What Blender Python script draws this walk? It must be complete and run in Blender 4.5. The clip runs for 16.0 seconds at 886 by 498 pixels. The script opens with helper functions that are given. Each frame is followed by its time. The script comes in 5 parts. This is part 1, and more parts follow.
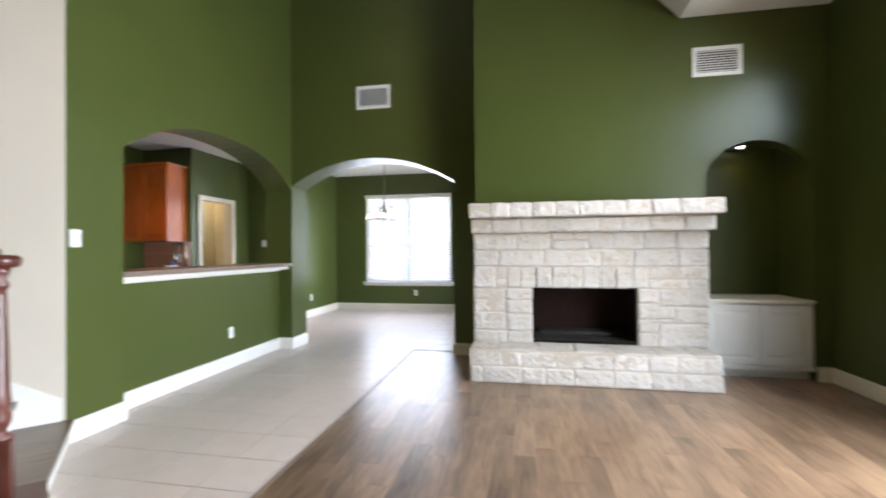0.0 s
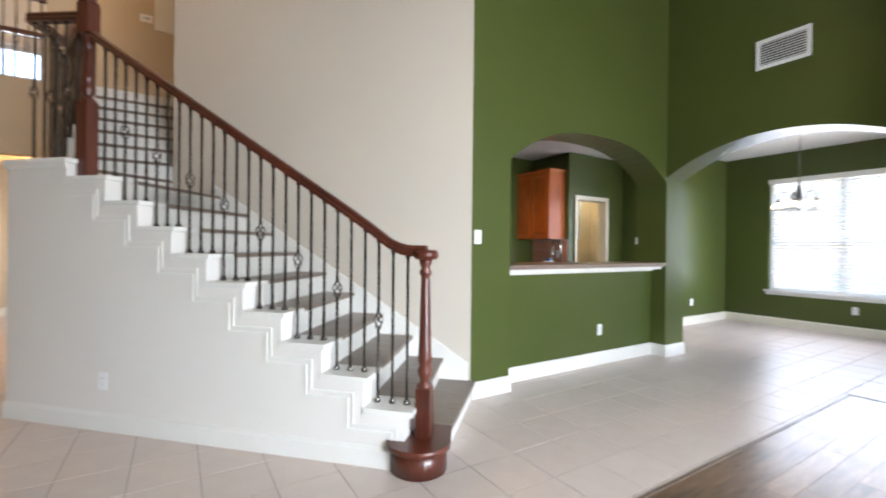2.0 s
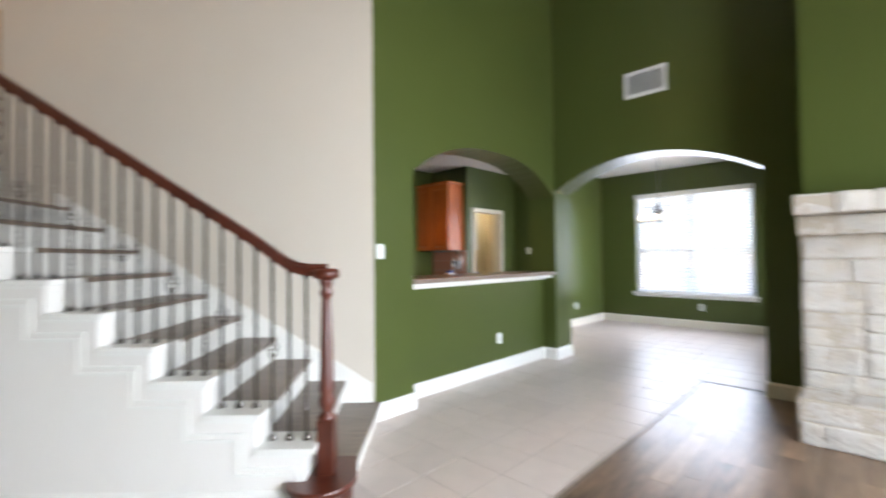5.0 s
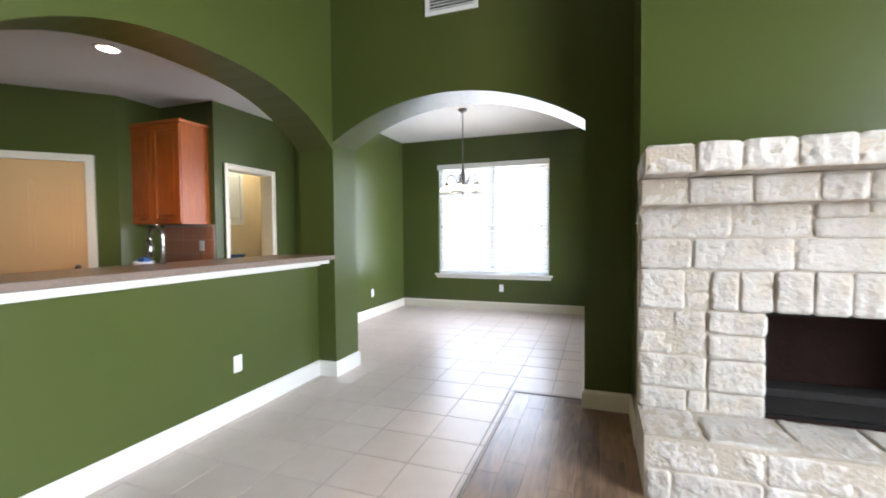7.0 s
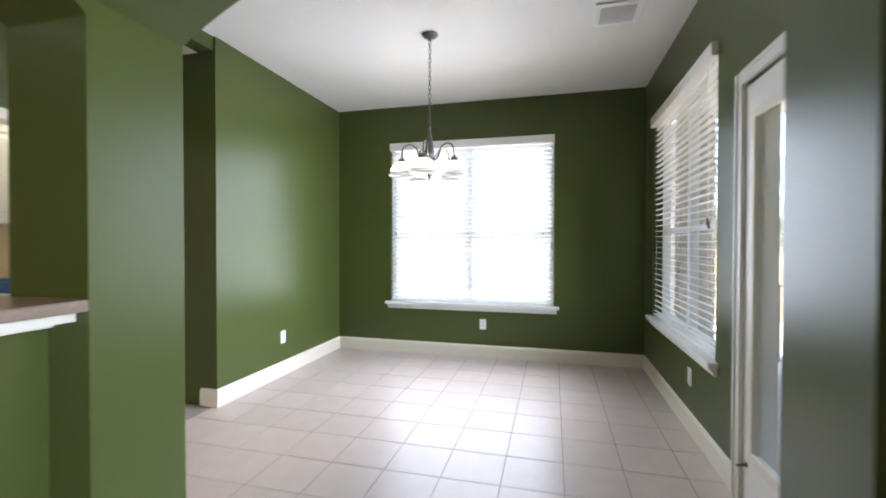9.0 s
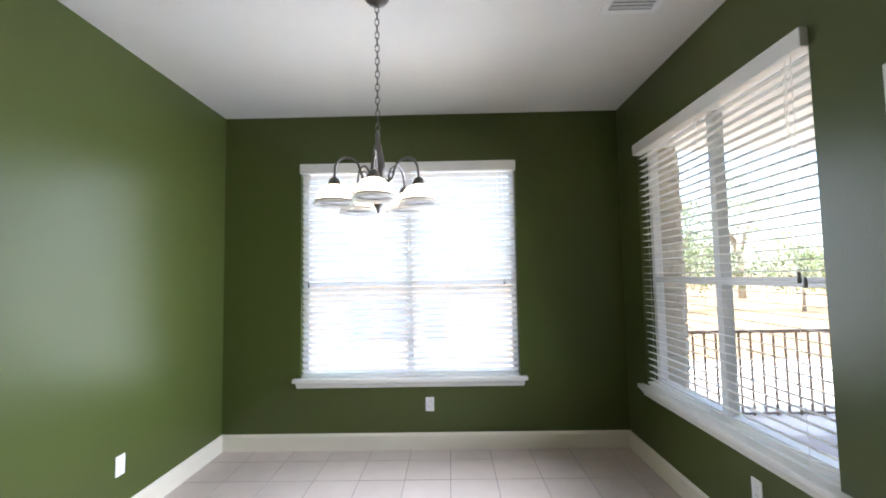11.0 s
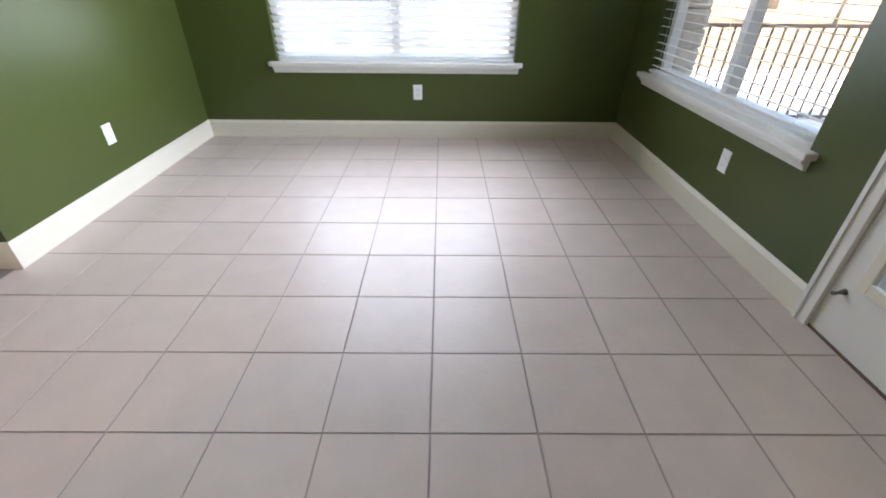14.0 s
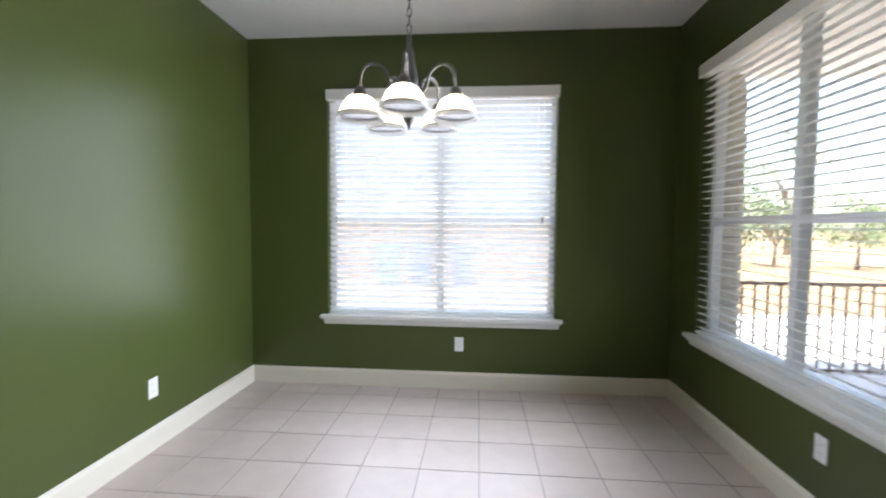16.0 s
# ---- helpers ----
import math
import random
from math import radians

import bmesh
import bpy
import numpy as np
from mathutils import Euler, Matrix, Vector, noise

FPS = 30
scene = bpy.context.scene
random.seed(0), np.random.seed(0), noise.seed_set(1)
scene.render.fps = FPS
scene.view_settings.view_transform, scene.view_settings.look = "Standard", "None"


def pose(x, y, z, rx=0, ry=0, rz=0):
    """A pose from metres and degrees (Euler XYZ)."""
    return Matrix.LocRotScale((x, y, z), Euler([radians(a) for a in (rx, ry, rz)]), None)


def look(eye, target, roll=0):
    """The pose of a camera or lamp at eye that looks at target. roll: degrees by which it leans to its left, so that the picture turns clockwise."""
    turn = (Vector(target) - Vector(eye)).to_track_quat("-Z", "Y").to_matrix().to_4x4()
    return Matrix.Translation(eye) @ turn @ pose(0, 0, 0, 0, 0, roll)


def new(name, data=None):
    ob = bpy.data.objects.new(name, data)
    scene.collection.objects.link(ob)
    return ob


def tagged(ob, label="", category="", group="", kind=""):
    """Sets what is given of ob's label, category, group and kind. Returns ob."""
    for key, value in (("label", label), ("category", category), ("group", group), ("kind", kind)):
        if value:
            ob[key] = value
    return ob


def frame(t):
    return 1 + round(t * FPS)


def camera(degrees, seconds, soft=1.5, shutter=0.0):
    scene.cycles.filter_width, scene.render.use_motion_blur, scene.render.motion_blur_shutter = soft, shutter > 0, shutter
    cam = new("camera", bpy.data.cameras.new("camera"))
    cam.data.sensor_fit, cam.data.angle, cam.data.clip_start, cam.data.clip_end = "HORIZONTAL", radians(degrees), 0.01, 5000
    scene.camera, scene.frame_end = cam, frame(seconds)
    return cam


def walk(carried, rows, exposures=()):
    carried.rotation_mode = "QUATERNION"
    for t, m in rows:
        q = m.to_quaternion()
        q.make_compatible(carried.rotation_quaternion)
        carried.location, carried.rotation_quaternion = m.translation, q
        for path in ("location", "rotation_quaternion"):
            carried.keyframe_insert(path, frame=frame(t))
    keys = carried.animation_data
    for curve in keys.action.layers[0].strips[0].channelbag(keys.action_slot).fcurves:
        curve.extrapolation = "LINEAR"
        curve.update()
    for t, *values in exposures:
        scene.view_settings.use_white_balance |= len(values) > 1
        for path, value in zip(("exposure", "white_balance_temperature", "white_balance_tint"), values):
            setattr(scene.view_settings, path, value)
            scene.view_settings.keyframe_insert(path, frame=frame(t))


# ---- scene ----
cam = camera(91.9, 16.0, soft=1.85, shutter=0.5)
PATH = [
    (0, (0.157, 0.342, 1.23), (-0.205, 2.309, 1.242), -0.4),
    (0.5, (0.078, 0.472, 1.242), (-0.695, 2.316, 1.29), -0.3),
    (1, (0.027, 0.559, 1.255), (-1.089, 2.219, 1.278), -0.6),
    (1.5, (0.051, 0.583, 1.262), (-1.439, 1.917, 1.262), 0.4),
    (2, (0.106, 0.575, 1.241), (-1.591, 1.632, 1.236), 0.6),
    (2.5, (0.112, 0.524, 1.252), (-1.726, 1.312, 1.238), 0.6),
    (3, (0.095, 0.471, 1.241), (-1.836, 0.993, 1.231), 0.7),
    (3.5, (0.081, 0.445, 1.244), (-1.876, 0.861, 1.239), 0.4),
    (4, (0.082, 0.469, 1.253), (-1.848, 0.993, 1.261), 0.4),
    (4.5, (0.052, 0.53, 1.264), (-1.734, 1.43, 1.298), 0.3),
    (5, (0.01, 0.605, 1.278), (-1.393, 2.029, 1.32), -0.6),
    (5.2, (-0.03, 0.664, 1.261), (-1.223, 2.269, 1.274), -1.9),
    (7.3, (-0.624, 2.444, 1.279), (-1.3, 4.325, 1.215), -0.4),
    (7.5, (-0.675, 2.646, 1.274), (-1.362, 4.522, 1.225), 0.1),
    (7.7, (-0.758, 2.915, 1.262), (-1.372, 4.818, 1.211), -0.7),
    (8, (-0.836, 3.193, 1.269), (-1.376, 5.115, 1.142), -1.15),
    (8.2, (-0.900, 3.453, 1.242), (-1.455, 5.374, 1.19), -1.1),
    (10.3, (-1.76, 5.176, 1.388), (-1.955, 7.167, 1.384), 0.5),
    (10.5, (-1.771, 5.271, 1.399), (-1.901, 7.266, 1.421), -0.2),
    (11, (-1.853, 5.4, 1.443), (-1.882, 7.396, 1.571), -1.0),
    (11.5, (-1.829, 5.429, 1.448), (-1.871, 7.425, 1.56), 0.0),
    (12, (-1.831, 5.443, 1.39), (-1.856, 7.443, 1.413), 0.4),
    (12.5, (-1.835, 5.461, 1.338), (-1.834, 7.447, 1.103), 0.8),
    (13, (-1.857, 5.462, 1.28), (-1.822, 7.386, 0.737), 1.2),
    (13.5, (-1.848, 5.466, 1.205), (-1.83, 7.251, 0.304), 0.9),
    (14, (-1.843, 5.462, 1.171), (-1.834, 7.149, 0.096), 0.5),
    (14.5, (-1.844, 5.462, 1.193), (-1.836, 7.202, 0.207), -0.2),
    (15, (-1.833, 5.456, 1.308), (-1.838, 7.424, 0.953), -0.4),
    (15.5, (-1.836, 5.475, 1.376), (-1.845, 7.475, 1.339), 0.2),
    (16, (-1.891, 5.613, 1.344), (-2.055, 7.604, 1.235), 0.4),
]
EXPOSURES = [(0, 3.0), (5.2, 3.05), (7.3, 3.15), (8.2, 3.15), (10.3, 2.85), (11.2, 2.8), (12.0, 2.58), (12.8, 2.58), (13.5, 2.64), (14.0, 2.86), (14.6, 3.02), (15.2, 2.93), (15.6, 2.82), (16, 2.62)]
walk(cam, [(t, look(eye, target, roll)) for t, eye, target, roll in PATH], EXPOSURES)

# ---------- world, sun, large lights ----------
world = bpy.data.worlds.new("world")
scene.world = world
world.use_nodes = True
wn = world.node_tree.nodes
sky = wn.new("ShaderNodeTexSky")
sky.sky_type, sky.sun_disc = "NISHITA", False
sky.sun_elevation, sky.sun_rotation = radians(76), radians(202)
sky.air_density, sky.dust_density = 1.0, 2.0
wn["Background"].inputs["Strength"].default_value = 0.145
world.node_tree.links.new(sky.outputs[0], wn["Background"].inputs["Color"])

sun = new("sun", bpy.data.lights.new("sun", "SUN"))
sun.data.energy, sun.data.angle, sun.data.color = 3.0, radians(0.6), (1.0, 0.95, 0.87)
sun.matrix_world = look((-4, -10, 45), (0, 0, 0))


def area(name, eye, target, w, h, watts, color=(1, 1, 1), spread=120):
    ob = new(name, bpy.data.lights.new(name, "AREA"))
    ob.data.shape, ob.data.size, ob.data.size_y = "RECTANGLE", w, h
    ob.data.energy, ob.data.color, ob.data.spread = watts, color, radians(spread)
    ob.matrix_world = look(eye, target)
    return ob


def point(name, at, watts, color, size=0.05):
    ob = new(name, bpy.data.lights.new(name, "POINT"))
    ob.data.energy, ob.data.color, ob.data.shadow_soft_size = watts, color, size
    ob.location = at
    return ob


def spot(name, at, watts, color, degrees, size=0.06):
    ob = new(name, bpy.data.lights.new(name, "SPOT"))
    ob.data.energy, ob.data.color, ob.data.shadow_soft_size = watts, color, size
    ob.data.spot_size, ob.data.spot_blend = radians(degrees), 0.6
    ob.location = at
    return ob


DAY = (0.83, 0.90, 1.0)
BLUE = (0.74, 0.815, 1.0)
WARM = (1.0, 0.60, 0.27)
area("window_light_nook_north", (-2.205, 8.93, 1.50), (-2.205, 5, 0.78), 1.8, 1.75, 5.2, BLUE, 136)
area("window_light_nook_east", (-0.55, 7.925, 1.50), (-4, 7.925, 0.88), 1.55, 1.75, 6.5, BLUE, 100)
area("window_light_living_low", (2.96, 2.2, 1.38), (-2, 2.05, 0.5), 2.1, 1.8, 31, DAY, 142)
area("window_light_living_high", (2.86, 3.1, 2.85), (-2, 3.25, 1.0), 2.1, 0.68, 8.0, DAY, 138)
spot("kitchen_can_light", (-4.20, 4.50, 2.745), 9, (1.0, 0.50, 0.20), 130)
spot("niche_puck_light", (2.40, 5.28, 2.285), 0.25, WARM, 120, 0.03)
point("hall_light", (-6.9, -1.0, 2.45), 6, (1.0, 0.64, 0.34), 0.1)
point("gallery_light", (-7.2, -1.2, 5.4), 1.5, (1.0, 0.62, 0.30), 0.12)
point("stairwell_light", (-4.4, -1.1, 5.4), 3.5, (1.0, 0.60, 0.28), 0.15)

# ---------- materials ----------


def mat(name, base, rough=0.5, metal=0.0, vary=0.08, scale=6.0, bump=0.05, grain=90.0, spec=0.5, island=0.0, trans=0.0, coat=0.0, rvary=0.06):
    m = bpy.data.materials.new(name)
    m.use_nodes = True
    nt = m.node_tree
    n, l = nt.nodes, nt.links
    b = n["Principled BSDF"]
    b.inputs["Roughness"].default_value = rough
    b.inputs["Metallic"].default_value = metal
    b.inputs["Specular IOR Level"].default_value = spec
    b.inputs["Transmission Weight"].default_value = trans
    b.inputs["Coat Weight"].default_value = coat
    b.inputs["Coat Roughness"].default_value = 0.15
    tc = n.new("ShaderNodeTexCoord")
    big = n.new("ShaderNodeTexNoise")
    big.inputs["Scale"].default_value, big.inputs["Detail"].default_value = scale, 6
    fine = n.new("ShaderNodeTexNoise")
    fine.inputs["Scale"].default_value, fine.inputs["Detail"].default_value = grain, 4
    l.new(tc.outputs["Object"], big.inputs["Vector"])
    l.new(tc.outputs["Object"], fine.inputs["Vector"])
    ramp = n.new("ShaderNodeMapRange")
    ramp.inputs["To Min"].default_value, ramp.inputs["To Max"].default_value = 1 - vary, 1 + vary
    l.new(big.outputs["Fac"], ramp.inputs["Value"])
    value = ramp.outputs[0]
    if island:
        info = n.new("ShaderNodeObjectInfo")
        r2 = n.new("ShaderNodeMapRange")
        r2.inputs["To Min"].default_value, r2.inputs["To Max"].default_value = 1 - island, 1 + island
        l.new(info.outputs["Random"], r2.inputs["Value"])
        mul = n.new("ShaderNodeMath")
        mul.operation = "MULTIPLY"
        l.new(value, mul.inputs[0])
        l.new(r2.outputs[0], mul.inputs[1])
        value = mul.outputs[0]
    hsv = n.new("ShaderNodeHueSaturation")
    hsv.inputs["Color"].default_value = (*base, 1)
    l.new(value, hsv.inputs["Value"])
    l.new(hsv.outputs[0], b.inputs["Base Color"])
    rr = n.new("ShaderNodeMapRange")
    rr.inputs["To Min"].default_value, rr.inputs["To Max"].default_value = max(0.02, rough - rvary), min(1, rough + rvary)
    l.new(big.outputs["Fac"], rr.inputs["Value"])
    l.new(rr.outputs[0], b.inputs["Roughness"])
    if bump:
        bp = n.new("ShaderNodeBump")
        bp.inputs["Strength"].default_value, bp.inputs["Distance"].default_value = bump, 0.01
        l.new(fine.outputs["Fac"], bp.inputs["Height"])
        l.new(bp.outputs[0], b.inputs["Normal"])
    return m


def glow(name, color, strength):
    m = bpy.data.materials.new(name)
    m.use_nodes = True
    b = m.node_tree.nodes["Principled BSDF"]
    b.inputs["Base Color"].default_value = (0.8, 0.8, 0.8, 1)
    b.inputs["Emission Color"].default_value = (*color, 1)
    b.inputs["Emission Strength"].default_value = strength
    return m


def wood_mat(name, dark, light, rough, axis="Y", stretch=9.0, scale=5.0, island=0.25, coat=0.0, bump=0.08):
    m = bpy.data.materials.new(name)
    m.use_nodes = True
    nt = m.node_tree
    n, l = nt.nodes, nt.links
    b = n["Principled BSDF"]
    b.inputs["Coat Weight"].default_value, b.inputs["Coat Roughness"].default_value = coat, 0.12
    tc, mp, info = n.new("ShaderNodeTexCoord"), n.new("ShaderNodeMapping"), n.new("ShaderNodeObjectInfo")
    s = [stretch, stretch, stretch]
    s["XYZ".index(axis)] = 1.0
    mp.inputs["Scale"].default_value = s
    add = n.new("ShaderNodeVectorMath")
    add.operation = "MULTIPLY_ADD"
    add.inputs[1].default_value = (1, 1, 1)
    com = n.new("ShaderNodeCombineXYZ")
    m37 = n.new("ShaderNodeMath")
    m37.operation = "MULTIPLY"
    m37.inputs[1].default_value = 37.0
    l.new(info.outputs["Random"], m37.inputs[0])
    for i in range(3):
        l.new(m37.outputs[0], com.inputs[i])
    l.new(tc.outputs["Object"], add.inputs[0])
    l.new(com.outputs[0], add.inputs[2])
    l.new(add.outputs[0], mp.inputs["Vector"])
    a, c = n.new("ShaderNodeTexNoise"), n.new("ShaderNodeTexNoise")
    a.inputs["Scale"].default_value, a.inputs["Detail"].default_value, a.inputs["Distortion"].default_value = scale, 8, 0.6
    c.inputs["Scale"].default_value, c.inputs["Detail"].default_value = scale * 0.35, 3
    l.new(mp.outputs[0], a.inputs["Vector"])
    l.new(add.outputs[0], c.inputs["Vector"])
    mix = n.new("ShaderNodeMath")
    mix.operation = "ADD"
    l.new(a.outputs["Fac"], mix.inputs[0])
    l.new(c.outputs["Fac"], mix.inputs[1])
    ramp = n.new("ShaderNodeValToRGB")
    ramp.color_ramp.elements[0].position, ramp.color_ramp.elements[0].color = 0.3, (*dark, 1)
    ramp.color_ramp.elements[1].position, ramp.color_ramp.elements[1].color = 0.72, (*light, 1)
    half = n.new("ShaderNodeMath")
    half.operation = "MULTIPLY"
    half.inputs[1].default_value = 0.5
    l.new(mix.outputs[0], half.inputs[0])
    l.new(half.outputs[0], ramp.inputs[0])
    hsv, r2 = n.new("ShaderNodeHueSaturation"), n.new("ShaderNodeMapRange")
    r2.inputs["To Min"].default_value, r2.inputs["To Max"].default_value = 1 - island, 1 + island
    l.new(info.outputs["Random"], r2.inputs["Value"])
    l.new(r2.outputs[0], hsv.inputs["Value"])
    l.new(ramp.outputs[0], hsv.inputs["Color"])
    l.new(hsv.outputs[0], b.inputs["Base Color"])
    b.inputs["Roughness"].default_value = rough
    bp = n.new("ShaderNodeBump")
    bp.inputs["Strength"].default_value, bp.inputs["Distance"].default_value = bump, 0.004
    l.new(a.outputs["Fac"], bp.inputs["Height"])
    l.new(bp.outputs[0], b.inputs["Normal"])
    return m


GREEN = mat("green_wall_paint", (0.067, 0.085, 0.021), 0.297, vary=0.06, scale=1.5, bump=0.10, grain=160, spec=0.36, rvary=0.012)
BEIGE = mat("beige_wall_paint", (0.73, 0.70, 0.655), 0.6, vary=0.03, scale=1.2, bump=0.12, grain=160)
SAND = mat("sand_wall_paint", (0.56, 0.505, 0.43), 0.6, vary=0.04, scale=1.2, bump=0.12, grain=160)
TAN = mat("tan_wall_paint", (0.53, 0.41, 0.27), 0.6, vary=0.04, scale=1.2, bump=0.12, grain=160)
CEIL = mat("white_ceiling_paint", (0.74, 0.73, 0.70), 0.85, vary=0.03, scale=2, bump=0.25, grain=120)
TRIM = mat("white_trim_paint", (0.74, 0.725, 0.68), 0.38, vary=0.03, scale=4, bump=0.02)
CREAM = mat("cream_trim_paint", (0.73, 0.68, 0.56), 0.4, vary=0.03, scale=4, bump=0.02)
PLASTIC = mat("white_plastic", (0.80, 0.80, 0.80), 0.3, vary=0.02, bump=0)
SLOT = mat("dark_slot", (0.03, 0.03, 0.03), 0.6, vary=0.05, bump=0)
STONE = mat("cream_limestone", (0.45, 0.405, 0.345), 0.9, vary=0.09, scale=16, bump=1.0, grain=40, spec=0.2, island=0.06)
MORTAR = mat("pale_mortar", (0.46, 0.40, 0.325), 0.95, vary=0.10, scale=15, bump=0.8, grain=60, spec=0.1)
for nd in STONE.node_tree.nodes:
    if nd.type == "BUMP":
        nd.inputs["Distance"].default_value = 0.013
nt = STONE.node_tree
stain, edge, tone = nt.nodes.new("ShaderNodeTexNoise"), nt.nodes.new("ShaderNodeValToRGB"), nt.nodes.new("ShaderNodeTexCoord")
stain.inputs["Scale"].default_value, stain.inputs["Detail"].default_value = 5.5, 5
edge.color_ramp.elements[0].position, edge.color_ramp.elements[0].color = 0.50, (0.53, 0.495, 0.45, 1)
edge.color_ramp.elements[1].position, edge.color_ramp.elements[1].color = 0.74, (0.50, 0.43, 0.345, 1)
nt.links.new(tone.outputs["Object"], stain.inputs["Vector"])
nt.links.new(stain.outputs["Fac"], edge.inputs[0])
for nd in nt.nodes:
    if nd.type == "HUE_SAT":
        nt.links.new(edge.outputs[0], nd.inputs["Color"])
ASH = mat("grey_ash_firebrick", (0.032, 0.029, 0.027), 0.9, vary=0.3, scale=14, bump=0.4, grain=50, spec=0.1)
SOOT = mat("black_firebrick", (0.020, 0.010, 0.008), 0.9, vary=0.4, scale=8, bump=0.4, grain=40, spec=0.1)
BLACKMETAL = mat("black_metal", (0.012, 0.012, 0.012), 0.4, 0.6, vary=0.1, bump=0.05)
IRON = mat("oiled_bronze_iron", (0.11, 0.095, 0.085), 0.17, 0.95, vary=0.2, scale=30, bump=0.1)
PEWTER = mat("brushed_pewter", (0.16, 0.15, 0.14), 0.35, 0.9, vary=0.15, scale=30, bump=0.05)
CHROME = mat("brushed_nickel", (0.55, 0.53, 0.50), 0.25, 1.0, vary=0.05, bump=0)
MAHOG = wood_mat("red_mahogany", (0.034, 0.007, 0.004), (0.125, 0.026, 0.011), 0.36, "Z", 8, 6, 0.1, coat=0.25)
TREAD = wood_mat("grey_brown_oak_tread", (0.095, 0.067, 0.050), (0.26, 0.19, 0.142), 0.35, "X", 9, 4, 0.12)
PLANK = wood_mat("brown_wood_plank", (0.060, 0.033, 0.019), (0.34, 0.215, 0.13), 0.295, "Y", 7, 4.2, 0.26, coat=0.05)
OAK = wood_mat("orange_oak_cabinet", (0.26, 0.052, 0.006), (0.47, 0.118, 0.014), 0.33, "Z", 10, 5, 0.06, coat=0.2)
TILE = mat("pinkish_grey_ceramic_tile", (0.605, 0.515, 0.458), 0.335, vary=0.10, scale=7, bump=0.06, grain=50, spec=0.5, island=0.035)
GROUT = mat("grey_grout", (0.38, 0.335, 0.31), 0.9, vary=0.15, scale=12, bump=0.3)
COUNTER = mat("brown_speckled_laminate", (0.21, 0.155, 0.125), 0.3, vary=0.35, scale=60, bump=0.02)
SPLASH = mat("terracotta_tile", (0.38, 0.17, 0.10), 0.45, vary=0.15, scale=10, bump=0.1)
SHADE = mat("frosted_white_glass", (0.88, 0.87, 0.84), 0.35, vary=0.03, bump=0)
nt = SHADE.node_tree
tl, mx = nt.nodes.new("ShaderNodeBsdfTranslucent"), nt.nodes.new("ShaderNodeMixShader")
tl.inputs["Color"].default_value = (0.92, 0.91, 0.88, 1)
mx.inputs[0].default_value = 0.6
nt.links.new(nt.nodes["Principled BSDF"].outputs[0], mx.inputs[1])
nt.links.new(tl.outputs[0], mx.inputs[2])
nt.links.new(mx.outputs[0], nt.nodes["Material Output"].inputs["Surface"])
SLAT = mat("white_blind_slat", (0.82, 0.82, 0.80), 0.45, vary=0.02, bump=0)
nt = SLAT.node_tree
tl, mx = nt.nodes.new("ShaderNodeBsdfTranslucent"), nt.nodes.new("ShaderNodeMixShader")
tl.inputs["Color"].default_value = (0.97, 0.97, 0.95, 1)
mx.inputs[0].default_value = 0.85
nt.links.new(nt.nodes["Principled BSDF"].outputs[0], mx.inputs[1])
nt.links.new(tl.outputs[0], mx.inputs[2])
nt.links.new(mx.outputs[0], nt.nodes["Material Output"].inputs["Surface"])
VINYL = mat("white_vinyl_frame", (0.80, 0.80, 0.81), 0.4, vary=0.03, bump=0)
# mesh mixed with white translucency, standing in for glare haze over the view
HAZE_SCREEN = bpy.data.materials.new("insect_mesh_with_haze")
HAZE_SCREEN.use_nodes = True
nt = HAZE_SCREEN.node_tree
tl, tp, mx = nt.nodes.new("ShaderNodeBsdfTranslucent"), nt.nodes.new("ShaderNodeBsdfTransparent"), nt.nodes.new("ShaderNodeMixShader")
tl.inputs["Color"].default_value = (0.82, 0.82, 0.80, 1)
mx.inputs[0].default_value = 0.3
nt.links.new(tp.outputs[0], mx.inputs[1])
nt.links.new(tl.outputs[0], mx.inputs[2])
nt.links.new(mx.outputs[0], nt.nodes["Material Output"].inputs["Surface"])
GLASS = mat("window_glass", (0.97, 0.98, 0.98), 0.0, vary=0.0, bump=0, trans=1.0)
GLASS.node_tree.nodes["Principled BSDF"].inputs["IOR"].default_value = 1.02
LAMP_ON = glow("lit_lamp_lens", (1.0, 0.92, 0.78), 4)
BULB = glow("lit_warm_bulb", (1.0, 0.84, 0.62), 18)
GRASS = mat("dry_lawn", (0.25, 0.165, 0.085), 0.95, vary=0.35, scale=3, bump=0.6, grain=40)
CONCRETE = mat("patio_concrete", (0.52, 0.49, 0.45), 0.85, vary=0.15, scale=4, bump=0.3)
FENCE = wood_mat("cedar_fence_board", (0.24, 0.12, 0.055), (0.42, 0.25, 0.13), 0.8, "Z", 8, 4, 0.15)
LEAF = mat("shrub_leaf", (0.20, 0.25, 0.13), 0.6, vary=0.4, scale=8, bump=0, island=0.3)
BARK = mat("grey_bark", (0.34, 0.30, 0.25), 0.9, vary=0.3, scale=10, bump=0.6)
PICKET = mat("brown_painted_steel", (0.15, 0.10, 0.07), 0.5, 0.2, vary=0.1, bump=0.05)
UTIL = mat("cream_wall_paint", (0.68, 0.56, 0.36), 0.6, vary=0.03, scale=1.2, bump=0.1, grain=160)
# cream door paint pushed to orange, with the warm lamplight in the colour
PANTRY = mat("cream_door_with_lamp_glow", (0.62, 0.39, 0.18), 0.4, vary=0.04, scale=3, bump=0.03)
BINBLUE = mat("blue_plastic", (0.03, 0.10, 0.30), 0.45, vary=0.06, bump=0)
BINGREEN = mat("teal_plastic", (0.03, 0.22, 0.20), 0.45, vary=0.06, bump=0)

# ---------- helpers ----------


